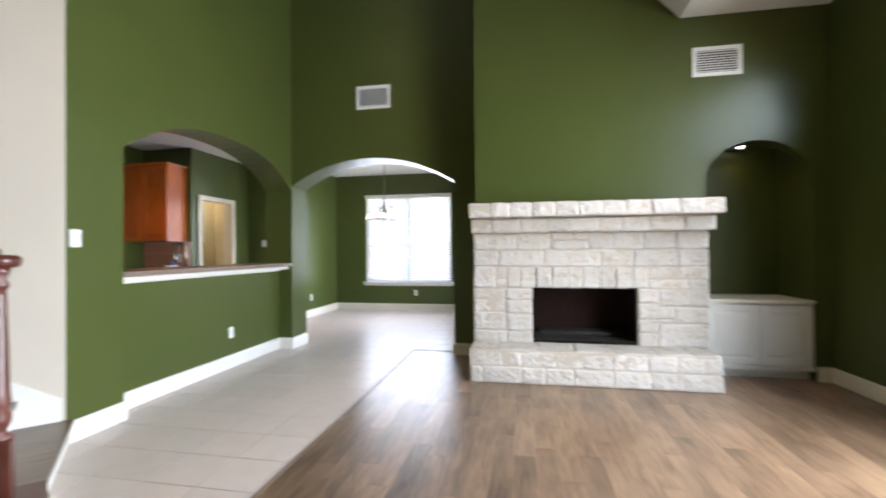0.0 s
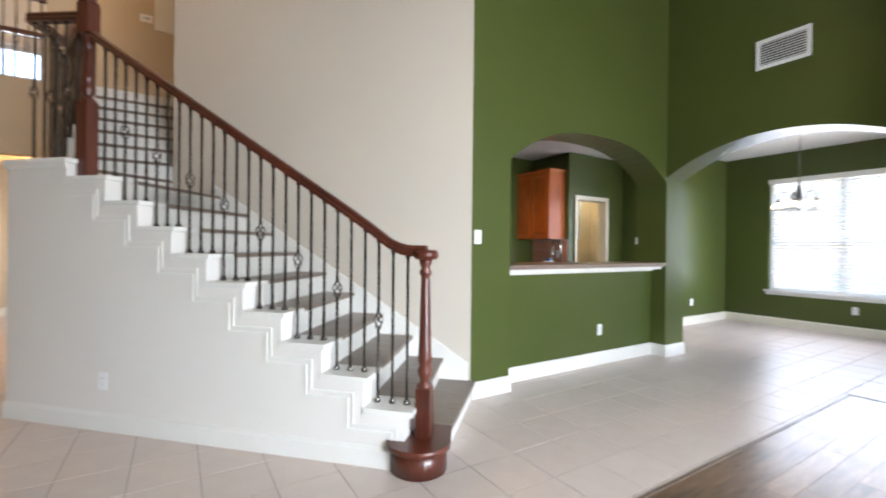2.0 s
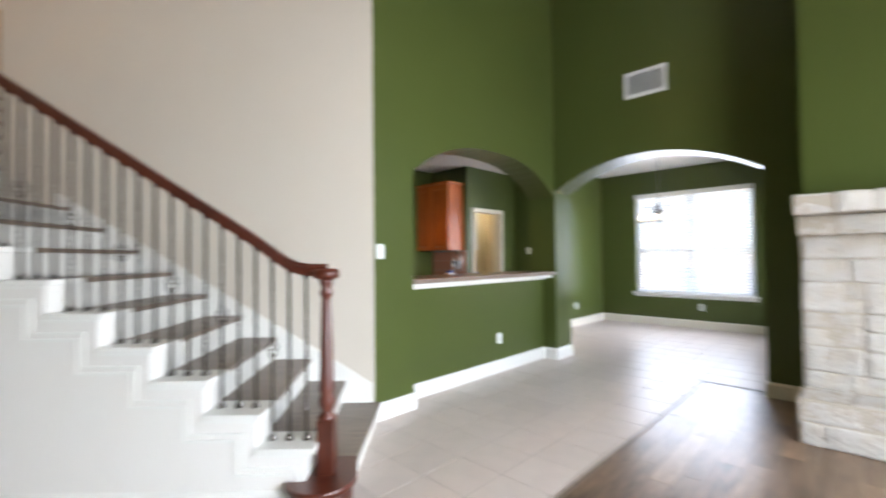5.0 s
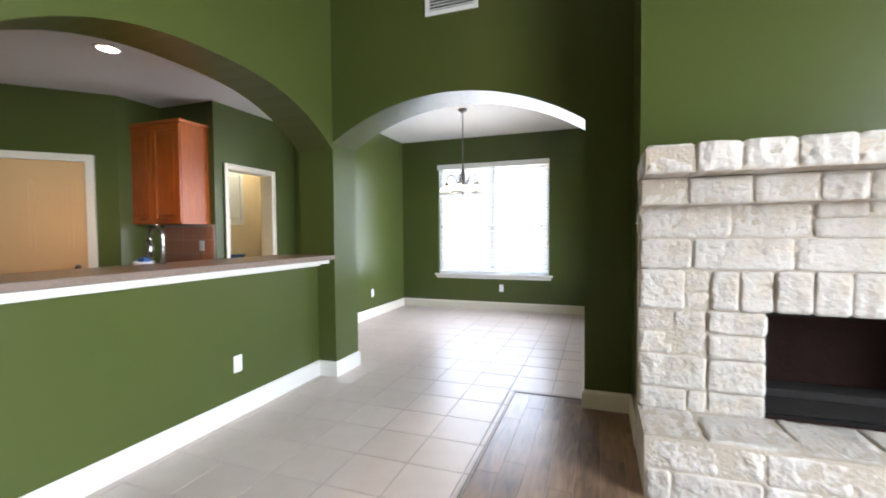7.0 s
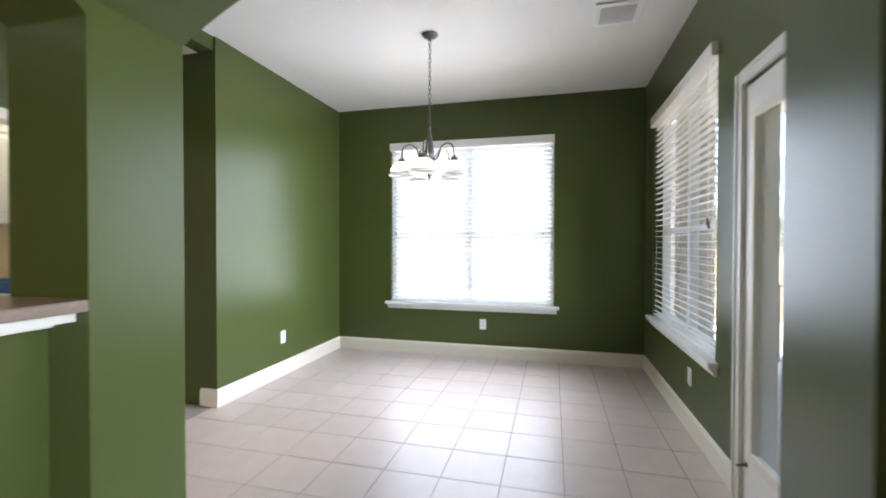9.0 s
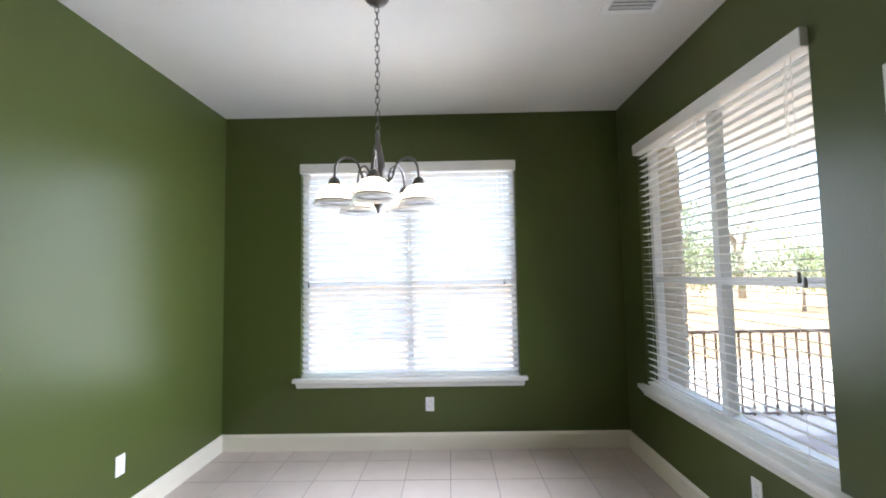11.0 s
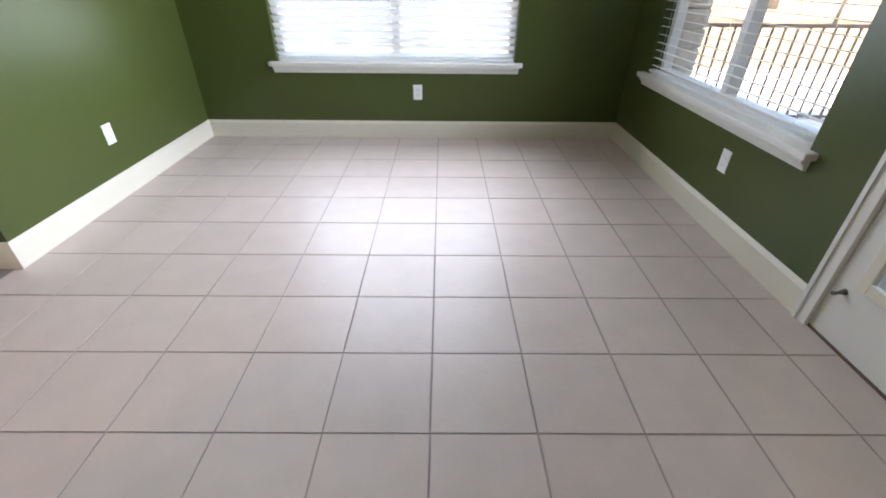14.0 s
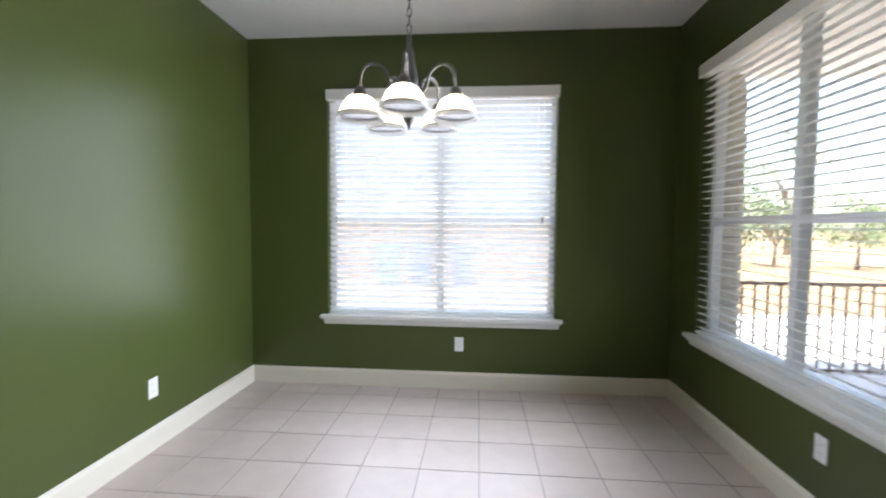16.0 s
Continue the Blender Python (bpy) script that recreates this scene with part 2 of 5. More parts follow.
def box(bm, x0, x1, y0, y1, z0, z1, bevel=0.0):
    vs = [bm.verts.new((x, y, z)) for x in (x0, x1) for y in (y0, y1) for z in (z0, z1)]
    fs = [(0, 1, 3, 2), (4, 6, 7, 5), (0, 4, 5, 1), (2, 3, 7, 6), (0, 2, 6, 4), (1, 5, 7, 3)]
    made = [bm.faces.new([vs[i] for i in f]) for f in fs]
    if bevel:
        es = list({e for f in made for e in f.edges})
        bmesh.ops.bevel(bm, geom=es, offset=bevel, segments=2, profile=0.6, affect="EDGES")
    return bm


def prism(bm, poly, axis, a, b):
    """A polygon of two coordinates, drawn out along an axis from a to b."""
    def at(p, s):
        return {"x": (s, p[0], p[1]), "y": (p[0], s, p[1]), "z": (p[0], p[1], s)}[axis]
    lo, hi = [bm.verts.new(at(p, a)) for p in poly], [bm.verts.new(at(p, b)) for p in poly]
    bm.faces.new(lo[::-1]), bm.faces.new(hi)
    for i in range(len(poly)):
        j = (i + 1) % len(poly)
        bm.faces.new((lo[i], lo[j], hi[j], hi[i]))
    bmesh.ops.recalc_face_normals(bm, faces=bm.faces[:])
    return bm


def lathe(bm, rings, n=16, at=(0, 0, 0)):
    """Rings of (radius, height) turned about the upright axis."""
    loops = []
    for r, z in rings:
        loops.append([bm.verts.new((at[0] + r * math.cos(2 * math.pi * i / n), at[1] + r * math.sin(2 * math.pi * i / n), at[2] + z)) for i in range(n)])
    for a, b in zip(loops, loops[1:]):
        for i in range(n):
            f = bm.faces.new((a[i], a[(i + 1) % n], b[(i + 1) % n], b[i]))
            f.smooth = True
    bm.faces.new(loops[0][::-1]), bm.faces.new(loops[-1])
    bmesh.ops.recalc_face_normals(bm, faces=bm.faces[:])
    return bm


def tube(bm, pts, r, n=8, cap=True):
    """A round bar along points."""
    pts = [Vector(p) for p in pts]
    loops = []
    up = Vector((0, 0, 1))
    for i, p in enumerate(pts):
        d = (pts[min(i + 1, len(pts) - 1)] - pts[max(i - 1, 0)]).normalized()
        side = d.cross(up)
        if side.length < 0.05:
            side = d.cross(Vector((0, 1, 0)))
        side.normalize()
        over = side.cross(d).normalized()
        rr = r[i] if isinstance(r, (list, tuple)) else r
        loops.append([bm.verts.new(p + rr * (side * math.cos(2 * math.pi * k / n) + over * math.sin(2 * math.pi * k / n))) for k in range(n)])
    for a, b in zip(loops, loops[1:]):
        for k in range(n):
            f = bm.faces.new((a[k], a[(k + 1) % n], b[(k + 1) % n], b[k]))
            f.smooth = True
    if cap:
        bm.faces.new(loops[0][::-1]), bm.faces.new(loops[-1])
    bmesh.ops.recalc_face_normals(bm, faces=bm.faces[:])
    return bm


def sweep(bm, pts, profile):
    """A profile of (side, up) carried along points, kept upright."""
    pts = [Vector(p) for p in pts]
    loops = []
    for i, p in enumerate(pts):
        d = pts[min(i + 1, len(pts) - 1)] - pts[max(i - 1, 0)]
        flat = Vector((d.x, d.y, 0)).normalized()
        side = Vector((flat.y, -flat.x, 0))
        loops.append([bm.verts.new(p + side * a + Vector((0, 0, b))) for a, b in profile])
    m = len(profile)
    for a, b in zip(loops, loops[1:]):
        for k in range(m):
            bm.faces.new((a[k], a[(k + 1) % m], b[(k + 1) % m], b[k]))
    bm.faces.new(loops[0][::-1]), bm.faces.new(loops[-1])
    bmesh.ops.recalc_face_normals(bm, faces=bm.faces[:])
    return bm


def mesh(name, bm, material):
    me = bpy.data.meshes.new(name)
    bm.to_mesh(me)
    bm.free()
    me.materials.append(material)
    return me


def part(name, bm, material, parent, label=""):
    ob = new(name, mesh(name, bm, material))
    ob.parent = parent
    return tagged(ob, label)


def thing(name, at, label, category, group=""):
    ob = new(name)
    ob.location = at
    return tagged(ob, label, category, group)


def structure(name, bm, material, label=""):
    return tagged(new(name, mesh(name, bm, material)), label, "", "", "structure")


B = bmesh.new


def wall(name, axis, a, b, s0, s1, z0, z1, material, holes=(), label=""):
    """An upright wall from a to b in thickness along the axis, with holes (s0, s1, z0, z1) cut through."""
    bm = B()
    ss = sorted({s0, s1, *[h[0] for h in holes], *[h[1] for h in holes]})
    zs = sorted({z0, z1, *[h[2] for h in holes], *[h[3] for h in holes]})
    for i in range(len(ss) - 1):
        for j in range(len(zs) - 1):
            cs, cz = (ss[i] + ss[i + 1]) / 2, (zs[j] + zs[j + 1]) / 2
            if any(h[0] < cs < h[1] and h[2] < cz < h[3] for h in holes):
                continue
            if axis == "x":
                box(bm, a, b, ss[i], ss[i + 1], zs[j], zs[j + 1])
            else:
                box(bm, ss[i], ss[i + 1], a, b, zs[j], zs[j + 1])
    bmesh.ops.remove_doubles(bm, verts=bm.verts[:], dist=1e-5)
    return structure(name, bm, material, label)


def full_arc(s0, s1, spring, rise, power=2.6, n=24):
    """Points of an arch with fuller shoulders than a circle's, from s1 back to s0."""
    h = (s1 - s0) / 2
    return [((s0 + s1) / 2 + h * math.cos(math.pi * i / n), spring + rise * (1 - abs(math.cos(math.pi * i / n)) ** power)) for i in range(n + 1)]


def arc(s0, s1, spring, rise, n=20):
    """Points of a flat arch from s1 back to s0."""
    h = (s1 - s0) / 2
    r = (h * h + rise * rise) / (2 * rise)
    t = math.asin(h / r)
    return [((s0 + s1) / 2 + r * math.sin(t - 2 * t * i / n), spring + rise - r + r * math.cos(t - 2 * t * i / n)) for i in range(n + 1)]

# ---------- large structure ----------
TOP = 6.0          # top of the tall walls
NCEIL = 2.87       # nook ceiling
KCEIL = 2.76       # kitchen ceiling
FLOOR2 = 3.03      # upper floor
PX, PXB = -2.75, -3.11     # wall with the pass-through, living side and kitchen side
AY, AYB = 5.405, 5.78      # wall with the arch
HX = -6.15                 # wall with the hall opening and balcony
CX, CY = -2.75, 2.63       # foot of the diagonal stair wall
U, V = Vector((-1, -1, 0)) / math.sqrt(2), Vector((1, -1, 0)) / math.sqrt(2)


def uv(u, v, z=0.0):
    return Vector((CX, CY, z)) + U * u + V * v


structure("floor_base", box(B(), -11, 3.2, -4, 9.3, -0.2, -0.0035), GROUT, "grey grout bed under the floor tiles")

# pass-through wall with its flat arch
poly = [(CY, 0), (3.04, 0)] + full_arc(3.04, AY, 2.02, 0.368)[::-1] + [(AY, TOP), (CY, TOP)]
structure("wall_pass_through", prism(B(), poly, "x", PXB, PX), GREEN, "olive green wall with an arched pass-through")
structure("wall_half", box(B(), -3.07, -2.93, 3.043, AY - 0.002, 0, 1.01), GREEN, "olive green half wall under the bar top")
# arch wall
poly = [(PXB, 0), (PX, 0)] + arc(PX, -0.64, 2.08, 0.318)[::-1] + [(-0.64, 0), (-0.2, 0), (-0.2, TOP), (PXB, TOP)]
structure("wall_arch", prism(B(), poly, "y", AY, AYB), GREEN, "dark olive green wall with a wide arched opening")
# fireplace wall and niche
WY = 4.88
wall("wall_bump_side", "x", -0.325, -0.19, WY + 0.15, AY - 0.001, 0, TOP, GREEN)
poly = [(-0.325, 0), (0.222, 0), (0.222, 0.884), (1.292, 0.884), (1.292, 0), (1.91, 0)] + arc(1.91, 2.83, 1.98, 0.29)[::-1] + [(2.83, 0), (3.25, 0), (3.25, TOP), (-0.325, TOP)]
structure("wall_fireplace", prism(B(), poly, "y", WY, WY + 0.15), GREEN, "olive green wall above the stone fireplace")
y0 = WY + 0.15
bm = prism(B(), [(1.76, y0), (1.91, y0), (1.91, 5.45), (2.83, 5.45), (2.83, y0), (2.98, y0), (2.98, 5.6), (1.76, 5.6)], "z", 0, 2.5)
structure("wall_niche", bm, GREEN, "olive green niche lining")
structure("ceiling_niche", box(B(), 1.91, 2.83, WY + 0.15, 5.45, 2.30, 2.5), GREEN)
# east wall with windows behind the walker's right hand
EX = 2.97
wall("wall_east", "x", EX, EX + 0.15, -0.9, WY, 0, TOP, GREEN, [(1.1, 3.3, 0.45, 2.3), (2.0, 4.2, 2.5, 3.2)], "olive green wall with tall windows")
wall("wall_south", "y", -0.9, -0.72, -2.36, EX, 0, TOP, GREEN, (), "olive green wall with a switch plate")
# hall
UP = 5.9
wall("wall_hall_left", "y", -2.15, -1.98, HX, 3.25, 0, UP, TAN, (), "peach-lit tan wall")
wall("wall_hall_end", "x", HX - 0.15, HX, -2.15, 0.55, 0, UP, TAN, [(-1.86, -0.55, 0, 2.19), (-1.86, -0.64, FLOOR2 - 0.03, 5.75), (-0.33, 0.55, FLOOR2 - 0.03, 5.75)], "tan wall with hall opening below and balcony above")
# the hole takes an added window, out of view, for hall fill light
wall("wall_hall_north", "y", 0.55, 0.70, -11, -4.86, 0, UP, SAND, [(-10.2, -9.0, 0.4, 2.2)])
wall("wall_hall_inner", "y", -2.08, -1.93, -10.6, HX - 0.15, 0, FLOOR2 - 0.3, TAN, [(-9.75, -8.44, 0, 2.05)], "tan hall wall with a half-open double doorway")
wall("wall_hall_jamb", "x", -7.75, -7.6, -1.93, 0.55, 0, FLOOR2 - 0.3, TAN, [(-1.80, 0.3, 0, 2.28)])
wall("wall_hall_west", "x", -10.75, -10.6, -2.08, 0.7, 0, FLOOR2 - 0.3, BEIGE)
wall("wall_study_south", "y", -4.4, -4.25, -10.75, -8.2, 0, FLOOR2 - 0.3, BEIGE, [(-10.1, -9.2, 0.6, 2.1)])
wall("wall_study_west", "x", -10.75, -10.6, -4.25, -2.08, 0, FLOOR2 - 0.3, BEIGE, [(-3.275, -2.375, 0.65, 2.15)])
wall("wall_study_east", "x", -8.35, -8.2, -4.25, -2.08, 0, FLOOR2 - 0.3, BEIGE)
structure("floor_upper", box(B(), -10.75, HX - 0.15, -4.4, 0.55, FLOOR2 - 0.3, FLOOR2), CEIL, "upper floor over the hall")
# beige instead of tan: the cool window light in the recess is in the paint
wall("wall_gallery_west", "x", -8.75, -8.55, -4.4, 0.55, FLOOR2, UP, BEIGE, [(-2.05, -1.15, FLOOR2 + 0.45, FLOOR2 + 1.12), (-3.35, -2.40, FLOOR2 + 0.3, FLOOR2 + 1.9)], "gallery wall with two windows, its paint paled for their cool light")
poly = [(-2.2, FLOOR2), (-2.08, FLOOR2)] + arc(-2.08, -0.55, 5.02, 0.34)[::-1] + [(-0.55, FLOOR2), (0.55, FLOOR2), (0.55, UP), (-2.2, UP)]
structure("wall_gallery_arch", prism(B(), poly, "x", -8.55, -8.3), TAN, "tan gallery wall with an arched recess")
wall("wall_gallery_door", "y", -2.2, -2.05, -8.3, HX - 0.15, FLOOR2, UP, TAN, [(-7.42, -6.62, FLOOR2, 5.02)], "tan gallery wall with an open doorway")
wall("wall_gallery_south", "y", -4.4, -4.25, -8.4, HX - 0.15, FLOOR2, UP, TAN)
# diagonal stair wall
bm = B()
a, b = uv(0, 0.0), uv(2.95, 0.0)
n = Vector((-0.707, 0.707, 0)) * 0.15
prism(bm, [(a.x, a.y), (b.x, b.y), (b.x + n.x, b.y + n.y), (a.x + n.x, a.y + n.y)], "z", 0, UP)
structure("wall_stair", bm, SAND, "tall pale beige wall beside the staircase")
# nook
wall("wall_nook_west", "x", -3.96, -3.81, 7.12, 9.095, 0, NCEIL, GREEN, (), "olive green nook wall with window sheen")
wall("wall_nook_north", "y", 9.095, 9.25, -3.96, -0.22, 0, NCEIL, GREEN, [(-3.14, -1.27, 0.59, 2.44)], "olive green nook wall with a window")
wall("wall_nook_east", "x", -0.37, -0.22, AYB, 9.095, 0, NCEIL, GREEN, [(7.12, 8.73, 0.59, 2.44), (5.86, 6.75, 0, 2.06)], "olive green nook wall with window and patio door")
structure("ceiling_nook", box(B(), -3.96, -0.22, AYB, 9.25, NCEIL, NCEIL + 0.15), CEIL, "white textured ceiling")
# kitchen
wall("wall_kitchen_back", "y", 5.79, 5.94, -6.6, -4.55, 0, KCEIL, GREEN)
wall("wall_kitchen_door", "x", -4.70, -4.55, 5.94, 7.75, 0, KCEIL, GREEN, [(5.97, 6.66, 0, 2.04)])
wall("wall_kitchen_north", "y", 7.12, 7.27, -4.55, -3.96, 0, KCEIL, GREEN)
bm = B()
prism(bm, [(-5.35, 5.30), (-6.60, 4.05), (-6.71, 4.16), (-5.46, 5.41)], "z", 0, KCEIL)
box(bm, -5.50, -5.35, 5.30, 5.79, 0, KCEIL)
structure("wall_pantry", bm, GREEN)
wall("wall_kitchen_west", "x", -6.75, -6.6, 0.7, 5.79, 0, KCEIL, GREEN)
poly = [(PXB, 2.48), (PXB, AYB), (-3.96, AYB), (-3.96, 7.27), (-4.55, 7.27), (-4.55, 7.75), (-6.75, 7.75), (-6.75, 0.7), (-4.89, 0.7)]
structure("ceiling_kitchen", prism(B(), poly, "z", KCEIL, KCEIL + 0.15), CEIL, "white kitchen ceiling")
wall("wall_utility", "x", -5.75, -5.6, 5.94, 7.75, 0, KCEIL, UTIL)
wall("wall_utility_north", "y", 7.6, 7.75, -5.6, -4.70, 0, KCEIL, UTIL)
wall("wall_utility_south", "y", 5.942, 5.96, -5.6, -4.70, 0, KCEIL, UTIL)
structure("wall_kitchen_drop", box(B(), -3.97, -3.83, AYB, 7.12, KCEIL, NCEIL), GREEN)
# living ceiling: level by the east wall, then sloping up
poly = [(3.25, 3.50), (1.69, 3.50), (-0.55, UP), (PX, UP), (PX, UP + 0.15), (-0.5, UP + 0.15), (1.75, 3.65), (3.25, 3.65)]
structure("ceiling_living", prism(B(), poly, "y", -0.9, AYB), CEIL, "white vaulted ceiling")
structure("ceiling_hall_tall", box(B(), -10.75, PX, -4.4, 2.75, UP, UP + 0.15), CEIL, "white ceiling over the stairwell")
structure("ceiling_hall_entry", box(B(), PX, 3.25, -2.15, -0.9, UP, UP + 0.15), CEIL)

# ---------- trim ----------
BH, BT = 0.137, 0.016


def board(name, run, material, h=BH, label="", side=1):
    """A skirting board along floor points; side: which side of the run it stands proud."""
    prof = [(0, 0), (side * BT, 0), (side * BT, h - 0.022), (side * 0.009, h - 0.008), (side * 0.004, h), (0, h)]
    return structure(name, sweep_corner(run, prof), material, label)


def sweep_corner(run, prof):
    """A profile along a floor polyline with mitred corners."""
    bm = B()
    pts = [Vector((x, y, 0)) for x, y in run]
    loops = []
    for i, p in enumerate(pts):
        d0 = (p - pts[i - 1]).normalized() if i else (pts[1] - p).normalized()
        d1 = (pts[i + 1] - p).normalized() if i + 1 < len(pts) else d0
        n0, n1 = Vector((d0.y, -d0.x, 0)), Vector((d1.y, -d1.x, 0))
        m = (n0 + n1).normalized()
        k = 1 / max(0.3, m.dot(n0))
        loops.append([bm.verts.new(p + m * (a * k) + Vector((0, 0, b))) for a, b in prof])
    c = len(prof)
    for a, b in zip(loops, loops[1:]):
        for k in range(c):
            bm.faces.new((a[k], a[(k + 1) % c], b[(k + 1) % c], b[k]))
    bm.faces.new(loops[0][::-1]), bm.faces.new(loops[-1])
    bmesh.ops.recalc_face_normals(bm, faces=bm.faces[:])
    return bm


board("baseboard_pass_wall", [(PX, CY + 0.01), (PX, 3.04), (-2.93, 3.04), (-2.93, AY), (PX, AY), (PX, AYB), (PXB, AYB)], TRIM)
board("baseboard_nook", [(-3.96, 7.12), (-3.81, 7.12), (-3.81, 9.095), (-0.37, 9.095), (-0.37, 6.815)], CREAM)
board("baseboard_nook_door", [(-0.37, 5.79), (-0.37, AYB), (-0.64, AYB), (-0.64, AY), (-0.325, AY), (-0.325, WY + 0.001)], CREAM)
board("baseboard_fireplace", [(2.84, WY), (EX, WY), (EX, -0.72), (-2.36, -0.72), (-2.36, -0.9), (-2.0, -0.9)], CREAM)
board("baseboard_hall", [(3.0, -1.98), (HX, -1.98), (HX, -1.86), (HX - 0.15, -1.86), (HX - 0.15, -1.93), (-7.6, -1.93), (-7.6, -1.80), (-7.75, -1.80), (-7.75, -1.93), (-8.38, -1.93)], CREAM, side=1)
board("baseboard_hall_end", [(-9.81, -1.93), (-10.6, -1.93), (-10.6, 0.5)], CREAM)


def casing(name, axis, face, s0, s1, top, out, material, w=0.062, d=0.018, foot=0.0):
    """Flat door trim round an opening on a wall face; out: +1 or -1, the way that it stands proud."""
    bm = B()
    a, b = sorted((face, face + out * d))
    for q0, q1, z0, z1 in ((s0 - w, s0, foot, top + w), (s1, s1 + w, foot, top + w), (s0, s1, top, top + w)):
        if axis == "x":
            box(bm, a, b, q0, q1, z0, z1)
            box(bm, *sorted((face, face + out * (d + 0.008))), q0 + (0.0 if q0 != s1 else w - 0.018), q0 + (0.018 if q0 != s1 else w) if q1 - q0 < 0.1 else q1, z1 - 0.018 if q1 - q0 > 0.1 else z0, z1)
        else:
            box(bm, q0, q1, a, b, z0, z1)
    return structure(name, bm, material, "painted door casing")


casing("trim_patio_door", "x", -0.37, 5.86, 6.75, 2.06, -1, TRIM)
casing("trim_kitchen_door", "x", -4.55, 5.97, 6.66, 2.04, 1, CREAM, 0.058)
bm = B()
box(bm, -4.70, -4.55, 5.97, 5.974, 0, 2.04)
box(bm, -4.70, -4.55, 6.656, 6.66, 0, 2.04)
box(bm, -4.70, -4.55, 5.974, 6.656, 2.036, 2.04)
structure("trim_kitchen_jamb", bm, CREAM)
casing("trim_gallery_door", "y", -2.05, -7.42, -6.62, 5.02, 1, CREAM, 0.07, foot=FLOOR2)
casing("trim_hall_door", "y", -1.93, -9.75, -8.44, 2.05, 1, CREAM)

# ---------- living room: fireplace ----------
rng = random.Random(7)


def stone(w, h, d, seed, step=0.015):
    """A rough-hewn block with a chipped, pillowed front that looks to -y; its back lies at y = 0."""
    bm = B()
    r = random.Random(seed)
    off = Vector((r.uniform(0, 50), r.uniform(0, 50), r.uniform(0, 50)))
    lean, tilt = r.uniform(-0.02, 0.02), r.uniform(-0.02, 0.02)
    nx, nz = max(6, min(26, round(w / step) + 1)), max(6, min(14, round(h / step) + 1))
    grid = []
    for j in range(nz):
        row = []
        for i in range(nx):
            a, b = i / (nx - 1), j / (nz - 1)
            x, z = -w / 2 + w * a, -h / 2 + h * b
            rim = min(min(a, 1 - a) * w, min(b, 1 - b) * h)
            p = Vector((x, 0, z)) + off
            chip = noise.noise(p * 10) * 0.008 + abs(noise.noise(p * 22)) * 0.016 + noise.noise(p * 48) * 0.005
            rim_w = 0.011 + 0.006 * noise.noise(p * 9 + Vector((4, 8, 2)))
            drop = 0.0045 * max(0.0, 1 - rim / max(0.005, rim_w)) ** 1.7
            y = -d + drop + (chip - 0.004) * min(1.0, 0.55 + rim / 0.03) + lean * x + tilt * z
            wx, wz = noise.noise(p * 8 + Vector((9, 3, 1))) * 0.006, noise.noise(p * 8 + Vector((1, 7, 5))) * 0.006
            corner = 0.006 if i in (0, nx - 1) and j in (0, nz - 1) else 0.0
            cx, cz = (corner if a < 0.5 else -corner), (corner if b < 0.5 else -corner)
            row.append(bm.verts.new((x + wx + cx, y, z + wz + cz)))
        grid.append(row)
    for j in range(nz - 1):
        for i in range(nx - 1):
            bm.faces.new((grid[j][i], grid[j][i + 1], grid[j + 1][i + 1], grid[j + 1][i])).smooth = True
    ring = grid[0][:] + [g[-1] for g in grid[1:]] + grid[-1][-2::-1] + [g[0] for g in grid[-2:0:-1]]
    back = [bm.verts.new((v.co.x, 0, v.co.z)) for v in ring]
    k = len(ring)
    for i in range(k):
        bm.faces.new((ring[i], back[i], back[(i + 1) % k], ring[(i + 1) % k]))
    bm.faces.new(back[::-1])
    bmesh.ops.recalc_face_normals(bm, faces=bm.faces[:])
    return bm


fp = thing("fireplace", (0.75, 4.6, 0), "wide cream limestone fireplace with a raised hearth and black firebox", "fireplace")


def local(ob, x, y, z):
    return Vector((x, y, z)) - ob.location


def fp_stone(x0, x1, z0, z1, front, d, where=None):
    g = rng.uniform(0.0015, 0.0045)
    ob = part("stone", stone(x1 - x0 - 2 * g, z1 - z0 - 2 * g, d + 0.004 + rng.uniform(-0.004, 0.006), rng.random()), STONE, where or fp)
    ob.location = local(fp, (x0 + x1) / 2, front + d, (z0 + z1) / 2)
    return ob


FX0, FX1, FF = -0.337, 1.884, 4.76        # upper body, front face
OX0, OX1, OZ0, OZ1 = 0.260, 1.254, 0.325, 0.8625
for q in ((FX0 + 0.002, OX0 - 0.004, 0.29, 1.6), (OX1 + 0.004, FX1 - 0.02, 0.29, 1.6), (OX0 - 0.004, OX1 + 0.004, OZ1 + 0.004, 1.6)):
    part("core", box(B(), q[0] - fp.location.x, q[1] - fp.location.x, FF + 0.001 - 4.6, WY - 0.002 - 4.6, q[2], q[3]), MORTAR, fp, "pale mortar between the stones")
part("mantel_core", box(B(), FX0 - 0.75, FX1 - 0.75, 4.599 - 4.6, 4.80 - 4.6, 1.416, 1.546), MORTAR, fp, "pale mortar between the stones")
part("mantel_core", box(B(), FX0 - 0.75 - 0.002, 1.88 - 0.75, 4.419 - 4.6, 4.70 - 4.6, 1.552, 1.675), MORTAR, fp, "pale mortar between the stones")
part("hearth_core", box(B(), FX0 - 0.75, 1.81 - 0.75, 4.3845 - 4.6, WY - 0.002 - 4.6, 0, 0.3065), MORTAR, fp, "pale mortar between the stones")
x0, x1, y0, y1 = OX0 - 0.02 - 0.75, OX1 + 0.02 - 0.75, FF + 0.02 - 4.6, WY + 0.37 - 4.6
